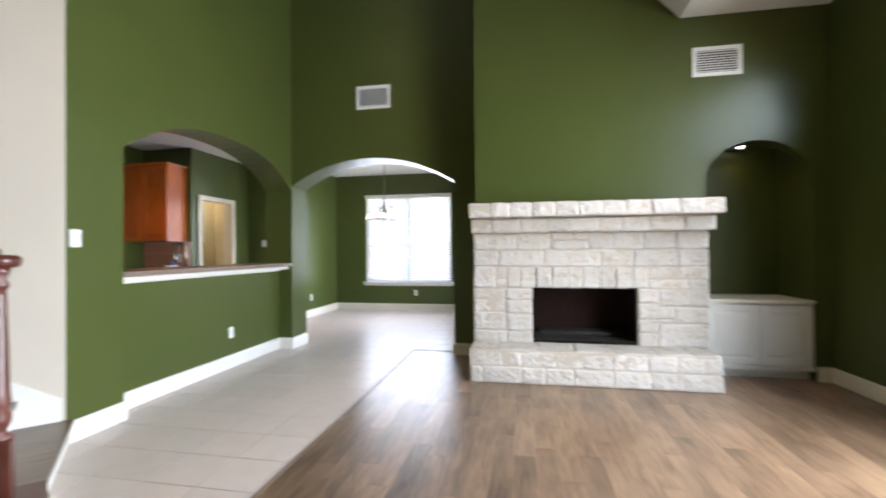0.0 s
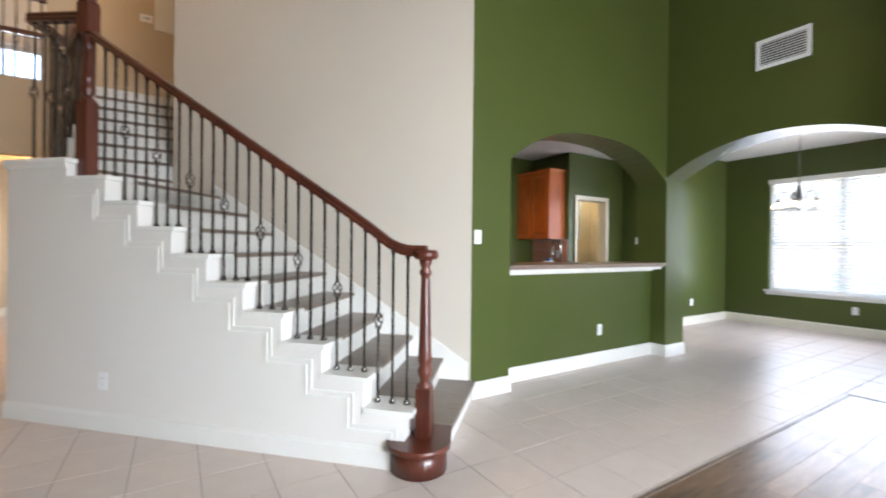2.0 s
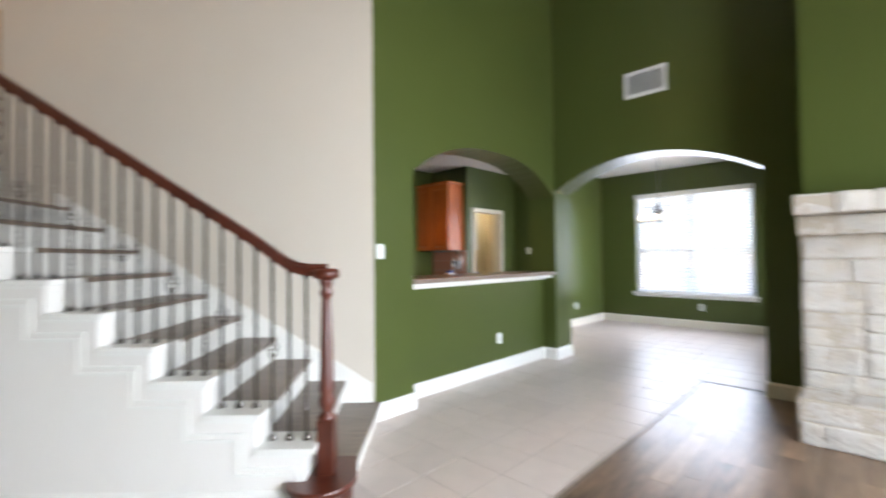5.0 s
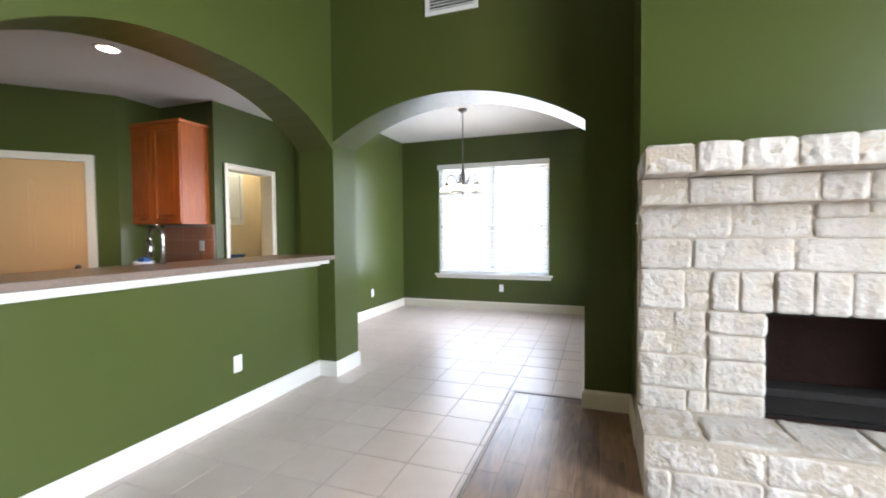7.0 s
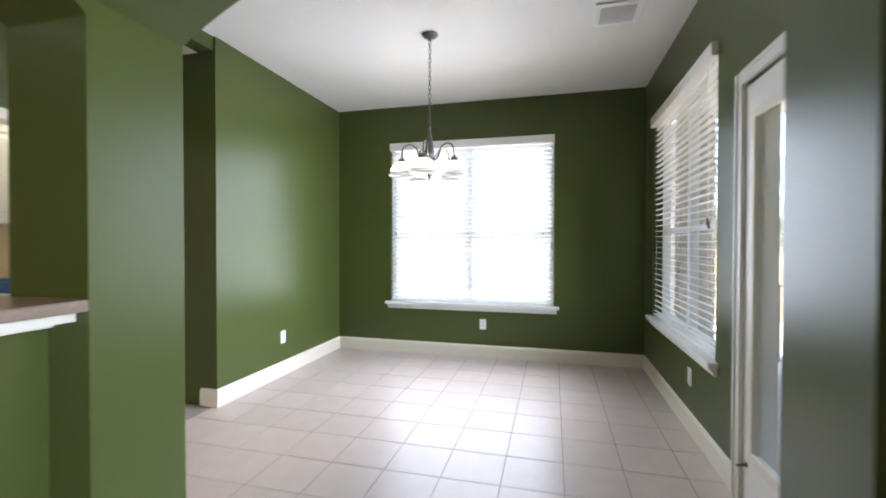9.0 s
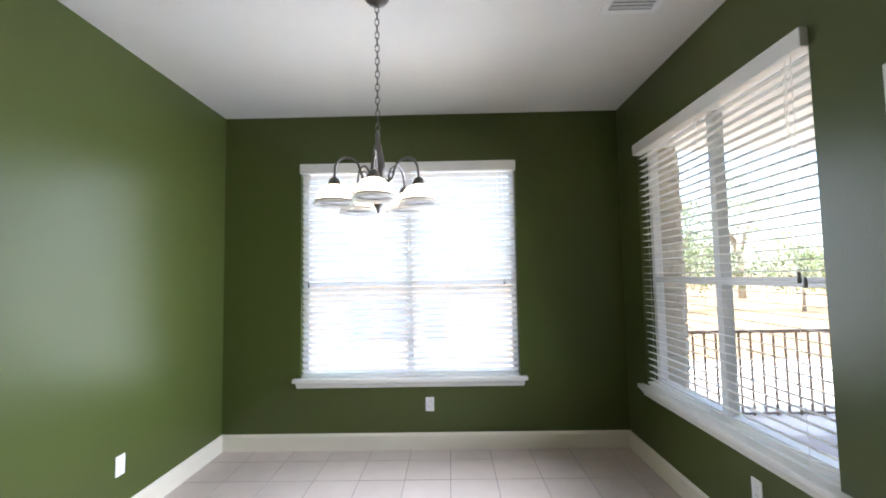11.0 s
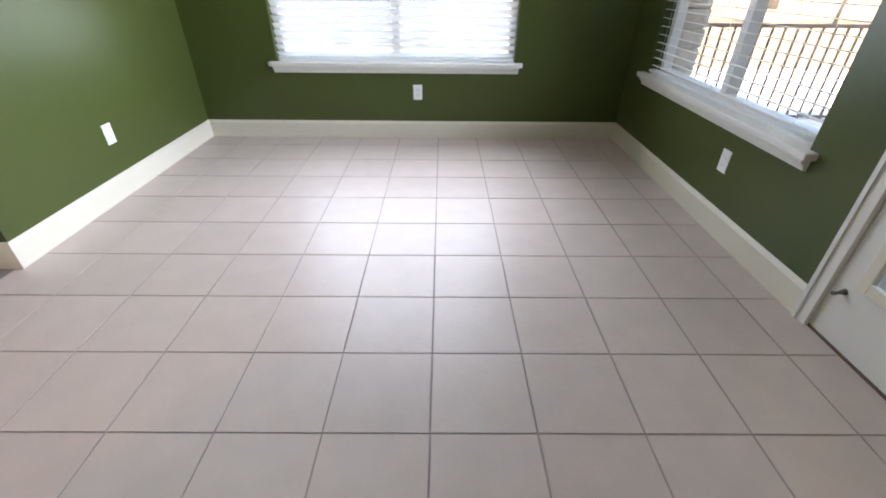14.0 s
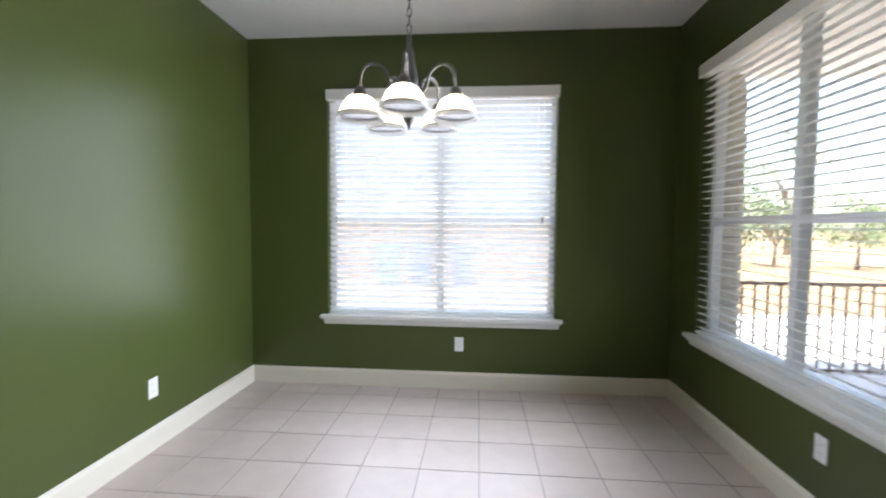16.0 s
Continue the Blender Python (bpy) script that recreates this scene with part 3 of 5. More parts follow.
for q in ((x0 - 0.015, x0 + 0.02, y0, y1, OZ0 - 0.005, OZ1 + 0.02), (x1 - 0.02, x1 + 0.015, y0, y1, OZ0 - 0.005, OZ1 + 0.02),
          (x0 + 0.02, x1 - 0.02, y1 - 0.02, y1, OZ0 - 0.005, OZ1 + 0.02), (x0 + 0.02, x1 - 0.02, y0, y1 - 0.02, OZ1 + 0.003, OZ1 + 0.02),
          (x0 + 0.02, x1 - 0.02, y0, y1 - 0.02, OZ0 - 0.02, OZ0 - 0.006)):
    part("firebox_panel", box(B(), *q), SOOT, fp, "sooty black firebox lining")
bm = B()
for q in ((OX0 - 0.005, OX0 + 0.012, OZ0, OZ1), (OX1 - 0.012, OX1 + 0.005, OZ0, OZ1), (OX0 + 0.012, OX1 - 0.012, OZ1 - 0.014, OZ1), (OX0 + 0.012, OX1 - 0.012, OZ0, OZ0 + 0.014)):
    box(bm, q[0] - 0.75, q[1] - 0.75, FF + 0.012 - 4.6, FF + 0.03 - 4.6, q[2], q[3])
part("firebox_frame", bm, BLACKMETAL, fp, "black metal surround")
part("ash_floor", box(B(), x0 + 0.022, x1 - 0.022, y0 + 0.004, y1 - 0.022, OZ0 - 0.0055, OZ0 + 0.012, 0.004), ASH, fp, "ash-grey firebrick floor")
part("burner_ledge", box(B(), x0 + 0.10, x1 - 0.10, y1 - 0.20, y1 - 0.024, OZ0 + 0.0125, OZ0 + 0.06, 0.01), ASH, fp, "ash-grey burner ledge")


def course(x0, x1, z0, z1, front, d, wmin, wmax):
    x = x0
    while x < x1 - 0.01:
        w = rng.uniform(wmin, wmax)
        if x1 - x - w < wmin * 0.7:
            w = x1 - x
        fp_stone(x, x + w, z0, z1, front, d)
        x += w


def laid(z0, z1, joints, front, d=0.11):
    """One course, with its upright joints at the given places."""
    for a, b in zip(joints, joints[1:]):
        fp_stone(a, b, z0, z1, front, d)


# hearth: two courses and the slabs on top
laid(0.0, 0.152, (FX0, -0.22, 0.14, 0.36, 0.61, 0.95, 1.26, 1.53, 1.845), 4.380, 0.13)
laid(0.152, 0.30, (FX0 + 0.004, -0.03, 0.15, 0.46, 0.70, 0.95, 1.24, 1.48, 1.71, 1.84), 4.386, 0.13)
x = FX0
while x < 1.83:
    w = min(rng.uniform(0.24, 0.42), 1.84 - x)
    ob = part("hearth_slab", stone(w - 0.008, 0.38, 0.022, rng.random(), 0.022), STONE, fp)
    ob.rotation_euler = (radians(-90), 0, 0)
    ob.location = local(fp, x + w / 2, 4.585, 0.287)
    x += w
# left jamb: large blocks outside, a column of four beside the opening
laid(0.300, 0.425, (FX0, -0.10, -0.005), FF)
laid(0.425, 0.609, (FX0, -0.005), FF)
laid(0.609, 0.735, (FX0, -0.165), FF)
laid(0.735, 0.857, (FX0, -0.165), FF)
laid(0.609, 0.857, (-0.165, -0.005), FF)
for z0, z1 in ((0.300, 0.425), (0.425, 0.600), (0.600, 0.735), (0.735, 0.857)):
    fp_stone(-0.005, OX0, z0, z1, FF - 0.004, 0.11)
# right jamb
for z0, z1 in ((0.300, 0.435), (0.435, 0.565), (0.565, 0.720), (0.720, 0.857)):
    fp_stone(OX1, 1.44, z0, z1, FF - 0.004, 0.11)
laid(0.300, 0.530, (1.44, FX1), FF)
laid(0.530, 0.570, (1.44, 1.58), FF)
laid(0.570, 0.690, (1.44, 1.58), FF)
laid(0.530, 0.690, (1.58, FX1), FF)
laid(0.690, 0.857, (1.44, 1.71), FF)
laid(0.690, 0.950, (1.71, FX1), FF)
laid(0.857, 0.950, (1.35, 1.71), FF)
laid(0.950, 1.073, (1.35, 1.63, FX1), FF)
# upright lintel stones over the opening
laid(0.857, 1.073, (FX0, -0.11), FF)
laid(0.857, 0.955, (-0.11, 0.005), FF)
laid(0.955, 1.073, (-0.11, 0.005), FF)
laid(0.857, 1.073, (0.005, 0.14, 0.29, 0.45, 0.60, 0.74, 0.90, 1.05, 1.20, 1.35), FF - 0.004)
# two long courses under the mantel
laid(1.073, 1.241, (FX0, -0.08, 0.37, 0.91, 1.22, 1.61, FX1), FF)
laid(1.241, 1.414, (FX0, 0.10, 0.44), FF)
laid(1.241, 1.340, (0.44, 0.80), FF)
laid(1.340, 1.414, (0.44, 0.66, 0.80), FF)
laid(1.241, 1.414, (0.80, 1.03, 1.31, 1.60, FX1), FF)
# two mantel courses, the upper further out
course(FX0 + 0.004, FX1 + 0.005, 1.412, 1.547, 4.60, 0.14, 0.18, 0.3)
course(FX0 - 0.002, 1.895, 1.550, 1.688, 4.42, 0.2, 0.17, 0.24)
bm = B()
box(bm, FX0 - 0.75 - 0.005, 1.885 - 0.75, 4.55 - 4.6, WY - 0.003 - 4.6, 1.565, 1.66, 0.012)
part("mantel_top", bm, STONE, fp, "cream stone mantel shelf")
# side returns of the body
for sx, turn in ((FX1 - 0.035, 90),):
    z = 0.31
    for h in (0.16, 0.13, 0.18, 0.15, 0.17, 0.14, 0.11):
        for y0, y1 in ((FF + 0.015, WY - 0.004),):
            ob = part("stone", stone(y1 - y0 - 0.014, h - 0.014, 0.05, rng.random()), STONE, fp)
            ob.rotation_euler = (0, 0, radians(turn))
            ob.location = local(fp, sx, (y0 + y1) / 2, z + h / 2)
        z += h

# niche cabinet


def panel_door(parent, material, w, h, at, turn=0.0, f=0.055, d=0.02):
    """A raised-panel cabinet door whose front looks to -y; its lower left corner is at the given place."""
    bm = B()
    outer = [bm.verts.new((x, y, z)) for y in (-d, 0) for x, z in ((0, 0), (w, 0), (w, h), (0, h))]
    inner = [bm.verts.new((x, y, z)) for y in (-d, 0) for x, z in ((f, f), (w - f, f), (w - f, h - f), (f, h - f))]
    for i in range(4):
        j = (i + 1) % 4
        for a in (0, 4):
            bm.faces.new((outer[a + i], outer[a + j], inner[a + j], inner[a + i]))
        bm.faces.new((outer[i], outer[j], outer[4 + j], outer[4 + i]))
        bm.faces.new((inner[i], inner[j], inner[4 + j], inner[4 + i]))
    bmesh.ops.recalc_face_normals(bm, faces=bm.faces[:])
    ob = part("door", bm, material, parent)
    ob.location = at
    ob.rotation_euler = (0, 0, radians(turn))
    bm = B()
    rings = []
    for k, y in ((0, -d + 0.012), (0.012, -d + 0.012), (0.034, -d + 0.003)):
        rings.append([bm.verts.new((x, y, z)) for x, z in ((f + k, f + k), (w - f - k, f + k), (w - f - k, h - f - k), (f + k, h - f - k))])
    for a, b in zip(rings, rings[1:]):
        for i in range(4):
            bm.faces.new((a[i], a[(i + 1) % 4], b[(i + 1) % 4], b[i]))
    bm.faces.new(rings[-1])
    bmesh.ops.recalc_face_normals(bm, faces=bm.faces[:])
    part("panel", bm, material, ob)
    return ob


cab = thing("niche_cabinet", (2.37, WY + 0.02, 0), "white painted built-in cabinet with two raised-panel doors in the niche", "cabinet")
bm = B()
box(bm, -0.455, 0.455, 0.0, 0.5, 0.09, 0.72)
box(bm, -0.45, 0.45, 0.06, 0.5, 0.0, 0.09)
part("body", bm, TRIM, cab)
part("top", box(B(), -0.458, 0.458, -0.035, 0.545, 0.721, 0.752, 0.006), CREAM, cab, "cream painted top board")
part("plinth", box(B(), -0.455, 0.455, -0.02, -0.002, 0.09, 0.125), TRIM, cab)
for x in (-0.445, 0.006):
    panel_door(cab, TRIM, 0.438, 0.56, (x, -0.001, 0.14))

puck = thing("niche_spotlight", (2.40, 5.28, 2.30), "small round lit spotlight recessed in the niche", "light")
part("rim", lathe(B(), [(0.032, 0.0), (0.05, -0.001), (0.05, -0.008), (0.034, -0.010), (0.032, -0.004)], 24), TRIM, puck)
part("lens", lathe(B(), [(0.031, -0.002), (0.031, -0.005), (0.001, -0.006)], 20), LAMP_ON, puck, "glowing warm lens")


def vent(name, w, h, m, n_slat, label):
    """A louvred grille: its front looks to -y."""
    ob = thing(name, (0, 0, 0), label, "vent", "air vents")
    bm = B()
    f = 0.035
    box(bm, -w / 2, w / 2, -0.012, 0, h / 2 - f, h / 2)
    box(bm, -w / 2, w / 2, -0.012, 0, -h / 2, -h / 2 + f)
    box(bm, -w / 2, -w / 2 + f, -0.012, 0, -h / 2 + f, h / 2 - f)
    box(bm, w / 2 - f, w / 2, -0.012, 0, -h / 2 + f, h / 2 - f)
    part("frame", bm, PLASTIC, ob)
    # thin dark sheet on the wall stands in for the shade between the louvres
    part("backing", box(B(), -w / 2 + f, w / 2 - f, -0.003, -0.001, -h / 2 + f, h / 2 - f), SLOT, ob, "dark sheet for the shade behind the louvres")
    bm = B()
    prism(bm, [(-0.011, -0.006), (-0.0095, -0.006), (-0.004, 0.006), (-0.0055, 0.006)], "x", -w / 2 + f, w / 2 - f)
    me = mesh("slat", bm, PLASTIC)
    for i in range(n_slat):
        s = new("slat", me)
        s.parent = ob
        s.location = (0, 0, -h / 2 + f + (h - 2 * f) * (i + 0.5) / n_slat)
    ob.matrix_world = m
    return ob


vent("wall_vent", 0.435, 0.285, pose(-1.64, AY, 3.15), 9, "white louvred wall vent high above the arch")
vent("wall_vent", 0.435, 0.285, pose(2.02, WY, 3.05), 9, "white louvred wall vent high above the fireplace")
vent("wall_vent", 0.16, 0.12, pose(-8.3, 0.14, 4.88, 0, 0, 90), 3, "small white vent on the gallery wall")
hatch = thing("access_panel", (-8.3, 0.39, 4.72), "plain white access panel high on the gallery wall", "panel")
part("frame", box(B(), 0.0, 0.018, -0.14, 0.14, 0.0, 0.88, 0.004), TRIM, hatch)
part("leaf", box(B(), 0.018, 0.026, -0.115, 0.115, 0.025, 0.855, 0.003), TRIM, hatch)

vent("ceiling_vent", 0.30, 0.30, pose(-0.86, 7.52, NCEIL, 90, 0, 0), 8, "white louvred ceiling vent in the nook")


def plate(name, m, kind, label, gangs=1):
    """A wall plate: its front looks to -y."""
    ob = thing(name, (0, 0, 0), label, "socket" if kind == "outlet" else "switch", "wall plates")
    w = 0.072 + 0.046 * (gangs - 1)
    part("cover", box(B(), -w / 2, w / 2, -0.006, 0, -0.058, 0.058, 0.002), PLASTIC, ob)
    for g in range(gangs):
        x = (g - (gangs - 1) / 2) * 0.046
        if kind == "outlet":
            for z in (-0.02, 0.02):
                bm = B()
                box(bm, x - 0.0165, x + 0.0165, -0.0075, -0.006, z - 0.014, z + 0.014, 0.001)
                p = part("receptacle", bm, PLASTIC, ob)
                bm = B()
                box(bm, x - 0.008, x - 0.006, -0.0078, -0.0072, z - 0.005, z + 0.006)
                box(bm, x + 0.006, x + 0.008, -0.0078, -0.0072, z - 0.005, z + 0.006)
                part("slot", bm, SLOT, p, "dark slots")
        else:
            part("toggle", prism(B(), [(-0.006, -0.012), (-0.016, 0.004), (-0.014, 0.010), (-0.006, 0.010)], "x", x - 0.005, x + 0.005), PLASTIC, ob)
    ob.matrix_world = m
    return ob


plate("light_switch", pose(PX, 2.69, 1.335, 0, 0, 90), "switch", "white toggle switch on the green wall beside the stairs")
plate("light_switch", pose(-2.06, -0.72, 1.245, 0, 0, 180), "switch", "white double toggle switch on the green wall", 2)
plate("light_switch", pose(-0.325, 4.965, 1.33, 0, 0, -90), "switch", "white toggle switch beside the fireplace")
plate("light_switch", pose(-4.235, 7.12, 1.39, 0, 0, 0), "switch", "white double switch on the dark kitchen wall", 2)
plate("wall_outlet", pose(-2.93, 4.47, 0.375, 0, 0, 90), "outlet", "white wall outlet in the half wall")
plate("wall_outlet", pose(-3.81, 7.96, 0.37, 0, 0, 90), "outlet", "white wall outlet low on the nook wall")
plate("wall_outlet", pose(-2.04, 9.095, 0.37, 0, 0, 0), "outlet", "white wall outlet under the nook window")
plate("wall_outlet", pose(-0.37, 7.585, 0.37, 0, 0, -90), "outlet", "white wall outlet under the side window")
p = uv(2.28, 1.2, 0.33)
plate("wall_outlet", pose(p.x, p.y, p.z, 0, 0, 45), "outlet", "white wall outlet in the stair wall")
plate("wall_outlet", pose(-5.19, -1.98, 0.33, 0, 0, 180), "outlet", "white wall outlet with a plug-in night light in the hall")

# ---------- staircase ----------
RISE, RUN, W = 0.1715, 0.266, 1.20
stair = thing("staircase", (CX, CY, 0), "white staircase with grey-brown oak treads climbing along a diagonal wall", "staircase")
stair.rotation_euler = (0, 0, radians(225))


def sz(k):
    return RISE * k - 0.012 if k <= 10 else sz(10) + (k - 10) * (FLOOR2 - sz(10)) / 8


def su(k, v):
    """Where the riser under tread k stands along the flight, at v across it."""
    return 0.15 + RUN * (k - 2) + 0.105 * (W - v) / W if k > 1 else -0.011


CURB = 1.0
# outer wall with its stepped top
prof = [(0.30, 0)]
for k in range(2, 10):
    prof += [(su(k, W) if k > 2 else 0.30, sz(k) - 0.03), (su(k + 1, W), sz(k) - 0.03)] if k > 2 else [(0.17, 0.0), (0.17, sz(2) - 0.03), (su(3, W), sz(2) - 0.03)]
LAND = 2.615      # where the level cap begins, behind the upper newel
prof = prof[1:] + [(su(10, W), sz(10) - 0.03), (LAND, sz(10) - 0.03), (LAND, 1.80), (3.15, 1.80), (3.15, 0)]
part("side_wall", prism(B(), prof, "y", CURB, W), BEIGE, stair, "pale wall closing the side of the stairs")
# white stepped caps and mouldings along the outer wall
for k in range(2, 11):
    a, b = su(k, W) - 0.03, su(k + 1, W) if k < 10 else LAND
    part("tread_cap", box(B(), a, b, CURB - 0.01, W + 0.016, sz(k) - 0.03, sz(k), 0.004), TRIM, stair)
    part("cap_moulding", box(B(), a + 0.02, b + 0.012, W, W + 0.009, sz(k) - 0.044, sz(k) - 0.031), TRIM, stair)
    u0, u1 = su(k, W), b
    for d, wd in ((0.060, 0.011), (0.092, 0.014)):
        e = d + 0.034
        low = sz(k - 1) - e - wd if k > 2 else 0.118
        bm = B()
        box(bm, u0 + d, u1 + (d if k < 10 else 0.0), W, W + 0.007, sz(k) - e - wd, sz(k) - e)
        box(bm, u0 + d, u0 + d + wd, W, W + 0.0068, low, sz(k) - e - wd)
        part("skirt_moulding", bm, TRIM, stair)
part("wall_cap", box(B(), LAND - 0.025, 3.175, CURB - 0.02, W + 0.025, 1.80, 1.832, 0.005), TRIM, stair, "white cap board")
part("wall_cap_moulding", box(B(), LAND - 0.01, 3.163, W, W + 0.014, 1.765, 1.80), TRIM, stair)
part("baseboard", prism(B(), [(W, 0), (W + BT, 0), (W + BT, 0.098), (W + 0.005, 0.118), (W, 0.118)], "x", 0.19, 3.165), TRIM, stair)
# treads and risers of the straight flight
for k in range(1, 11):
    e = W + 0.02 if k == 1 else CURB - 0.01
    if k < 10:
        bm = B()
        top = [(su(k, 0.02) - 0.03, 0.02), (su(k + 1, 0.02) + 0.01, 0.02), (su(k + 1, e) + 0.01, e), (su(k, e) - 0.03, e)]
        if k == 1:
            top = [(su(1, 0) - 0.03, 0.0), (su(2, 0), 0.0), (su(2, 0.92), 0.92), (su(1, 0.92) - 0.03, 0.92)]
        prism(bm, top, "z", sz(k) - 0.028, sz(k))
        part("tread", bm, TREAD, stair)
    e = 1.0 if k == 1 else CURB
    bm = B()
    prism(bm, [(su(k, 0.02), 0.02), (su(k, 0.02) + 0.018, 0.02), (su(k, e) + 0.018, e), (su(k, e), e)], "z", sz(k - 1) if k > 1 else 0, sz(k) - 0.028)
    part("riser", bm, TRIM, stair)
# skirt board against the tall wall
poly = [(0.02, 0), (0.02, 0.30), (0.22, 0.43), (su(10, 0) + 0.1, sz(10) + 0.12), (su(10, 0) + 0.1, 0)]
part("skirt_board", prism(B(), poly, "y", 0.0, 0.018), TRIM, stair)
# winders and the upper flight, laid out in room directions
inv = (Matrix.Translation((CX, CY, 0)) @ Matrix.Rotation(radians(225), 4, "Z")).inverted()


def room_poly(pts):
    return [tuple((inv @ Vector((x, y, 0))).xy) for x, y in pts]


D = uv(3.15, 1.02)
A = uv(2.95, 0.02)
p10i, p10o = uv(su(10, 0.02), 0.02), uv(su(10, CURB), CURB)
win10 = [(p10i.x, p10i.y), (A.x, A.y), (D.x, D.y), (p10o.x, p10o.y)]
XS = -4.86
win11 = [(A.x, A.y), (XS, 0.54), (XS, D.y), (D.x, D.y)]
for k, pl in ((10, win10), (11, win11)):
    part("winder_tread", prism(B(), room_poly(pl), "z", sz(k) - 0.028, sz(k)), TREAD, stair)
    part("winder_base", prism(B(), room_poly(pl), "z", sz(k - 1) - 0.02, sz(k) - 0.029), TRIM, stair)
for k in range(12, 18):
    x0, x1 = XS - 0.205 * (k - 12), XS - 0.205 * (k - 11)
    part("tread", prism(B(), room_poly([(x0 + 0.025, 0.54), (x1, 0.54), (x1, D.y + 0.13), (x0 + 0.025, D.y + 0.13)]), "z", sz(k) - 0.028, sz(k)), TREAD, stair)
    part("riser", prism(B(), room_poly([(x0, 0.54), (x0 - 0.018, 0.54), (x0 - 0.018, D.y + 0.13), (x0, D.y + 0.13)]), "z", sz(k - 1), sz(k) - 0.028), TRIM, stair)
    part("stringer_step", prism(B(), room_poly([(x0, D.y + 0.13), (x1, D.y + 0.13), (x1, D.y), (x0, D.y)]), "z", 0.0, sz(k) + 0.02), TRIM, stair)
part("riser", prism(B(), room_poly([(XS - 0.205 * 6, 0.54), (HX - 0.001, 0.54), (HX - 0.001, D.y), (XS - 0.205 * 6, D.y)]), "z", 2.6, FLOOR2 - 0.004), TRIM, stair)
part("inner_wall", prism(B(), room_poly([(D.x, D.y), (HX - 0.001, D.y), (HX - 0.001, D.y - 0.12), (D.x - 0.0, D.y - 0.12)]), "z", 0.0, 1.80), BEIGE, stair)
# rounded starting step
bm = B()
cu, cv = 0.105, 1.14
R0 = 0.183
ring = [(su(1, 0.93) - 0.03, 0.925)] + [(cu + R0 * math.cos(t), cv + R0 * math.sin(t)) for t in [radians(200 - i * 10) for i in range(20)]] + [(su(2, 0.98), 0.985), (su(2, 0.93), 0.925)]
prism(bm, ring, "z", sz(1) - 0.03, sz(1) + 0.002)
for f in bm.faces:
    f.smooth = abs(f.normal.z) < 0.5
part("bullnose_tread", bm, MAHOG, stair, "dark red mahogany rounded starting tread")
bm = B()
q = 0.16
ring = [(su(1, 0.93), 0.93)] + [(cu + q * math.cos(t), cv + q * math.sin(t)) for t in [radians(200 - i * 10) for i in range(20)]] + [(su(2, 0.98) - 0.01, 0.985), (su(2, 0.93) - 0.01, 0.93)]
prism(bm, ring, "z", 0, sz(1) - 0.03)
for f in bm.faces:
    f.smooth = abs(f.normal.z) < 0.5
part("bullnose_base", bm, MAHOG, stair, "curved mahogany riser")

# railing
rail = thing("stair_railing", (CX, CY, 0), "dark mahogany handrail and newels with bronze iron balusters", "railing")
rail.rotation_euler = (0, 0, radians(225))
BV = 1.10


def square(bm, s, z0, z1, at, bevel=0.006):
    return box(bm, at[0] - s, at[0] + s, at[1] - s, at[1] + s, z0, z1, bevel)


def newel(at, z0, block, z1, name="newel_post", finial=False):
    ob = part(name, square(B(), 0.044, z0, block, at), MAHOG, rail)
    h = z1 - block
    part("turned_shaft", lathe(B(), [(0.046, 0), (0.048, 0.015), (0.030, 0.03), (0.028, 0.045), (0.042, 0.075), (0.044, 0.10), (0.032, 0.13), (0.040, 0.15), (0.041, 0.17),
         (0.037, 0.19), (0.026, h - 0.12), (0.024, h - 0.10), (0.034, h - 0.085), (0.036, h - 0.07), (0.025, h - 0.05), (0.034, h - 0.025), (0.040, h)], 20, (at[0], at[1], block)), MAHOG, ob)
    return ob


newel((0.085, BV), sz(1), 0.44, 1.175)
bm = B()
lathe(bm, [(0.03, 0), (0.062, 0.004), (0.072, 0.02), (0.072, 0.04), (0.06, 0.055), (0.01, 0.058)], 24, (0.085, BV, 1.172))
part("newel_cap", bm, MAHOG, rail)
N2 = (2.56, BV)
ob = newel(N2, sz(10), 2.24, 2.72)
part("top_block", square(B(), 0.048, 2.715, 2.925, N2), MAHOG, ob)
part("finial", lathe(B(), [(0.058, 0), (0.062, 0.012), (0.03, 0.022), (0.026, 0.032), (0.045, 0.045), (0.05, 0.06), (0.035, 0.074), (0.005, 0.082)], 20, (*N2, 2.925)), MAHOG, ob)
SEC = [(-0.030, -0.032), (0.030, -0.032), (0.033, -0.012), (0.026, 0.002), (0.032, 0.016), (0.022, 0.032), (-0.022, 0.032), (-0.032, 0.016), (-0.026, 0.002), (-0.033, -0.012)]


def rail_z(u):
    return 1.772 + 0.6447 * (u - 1.064)


pts = [(0.08, BV, 1.222), (0.17, BV, 1.223), (0.23, BV, 1.232), (0.29, BV, 1.258), (0.35, BV, 1.300), (0.43, BV, rail_z(0.43) - 0.004), (0.55, BV, rail_z(0.55)), (0.8, BV, rail_z(0.8))] + [(N2[0] - 0.05, BV, rail_z(N2[0] - 0.05))]
part("handrail", sweep(B(), pts, SEC), MAHOG, rail)


def rail_under(u):
    for a, b in zip(pts, pts[1:]):
        if a[0] <= u <= b[0]:
            return a[2] + (b[2] - a[2]) * (u - a[0]) / (b[0] - a[0]) - 0.03
    return pts[-1][2]


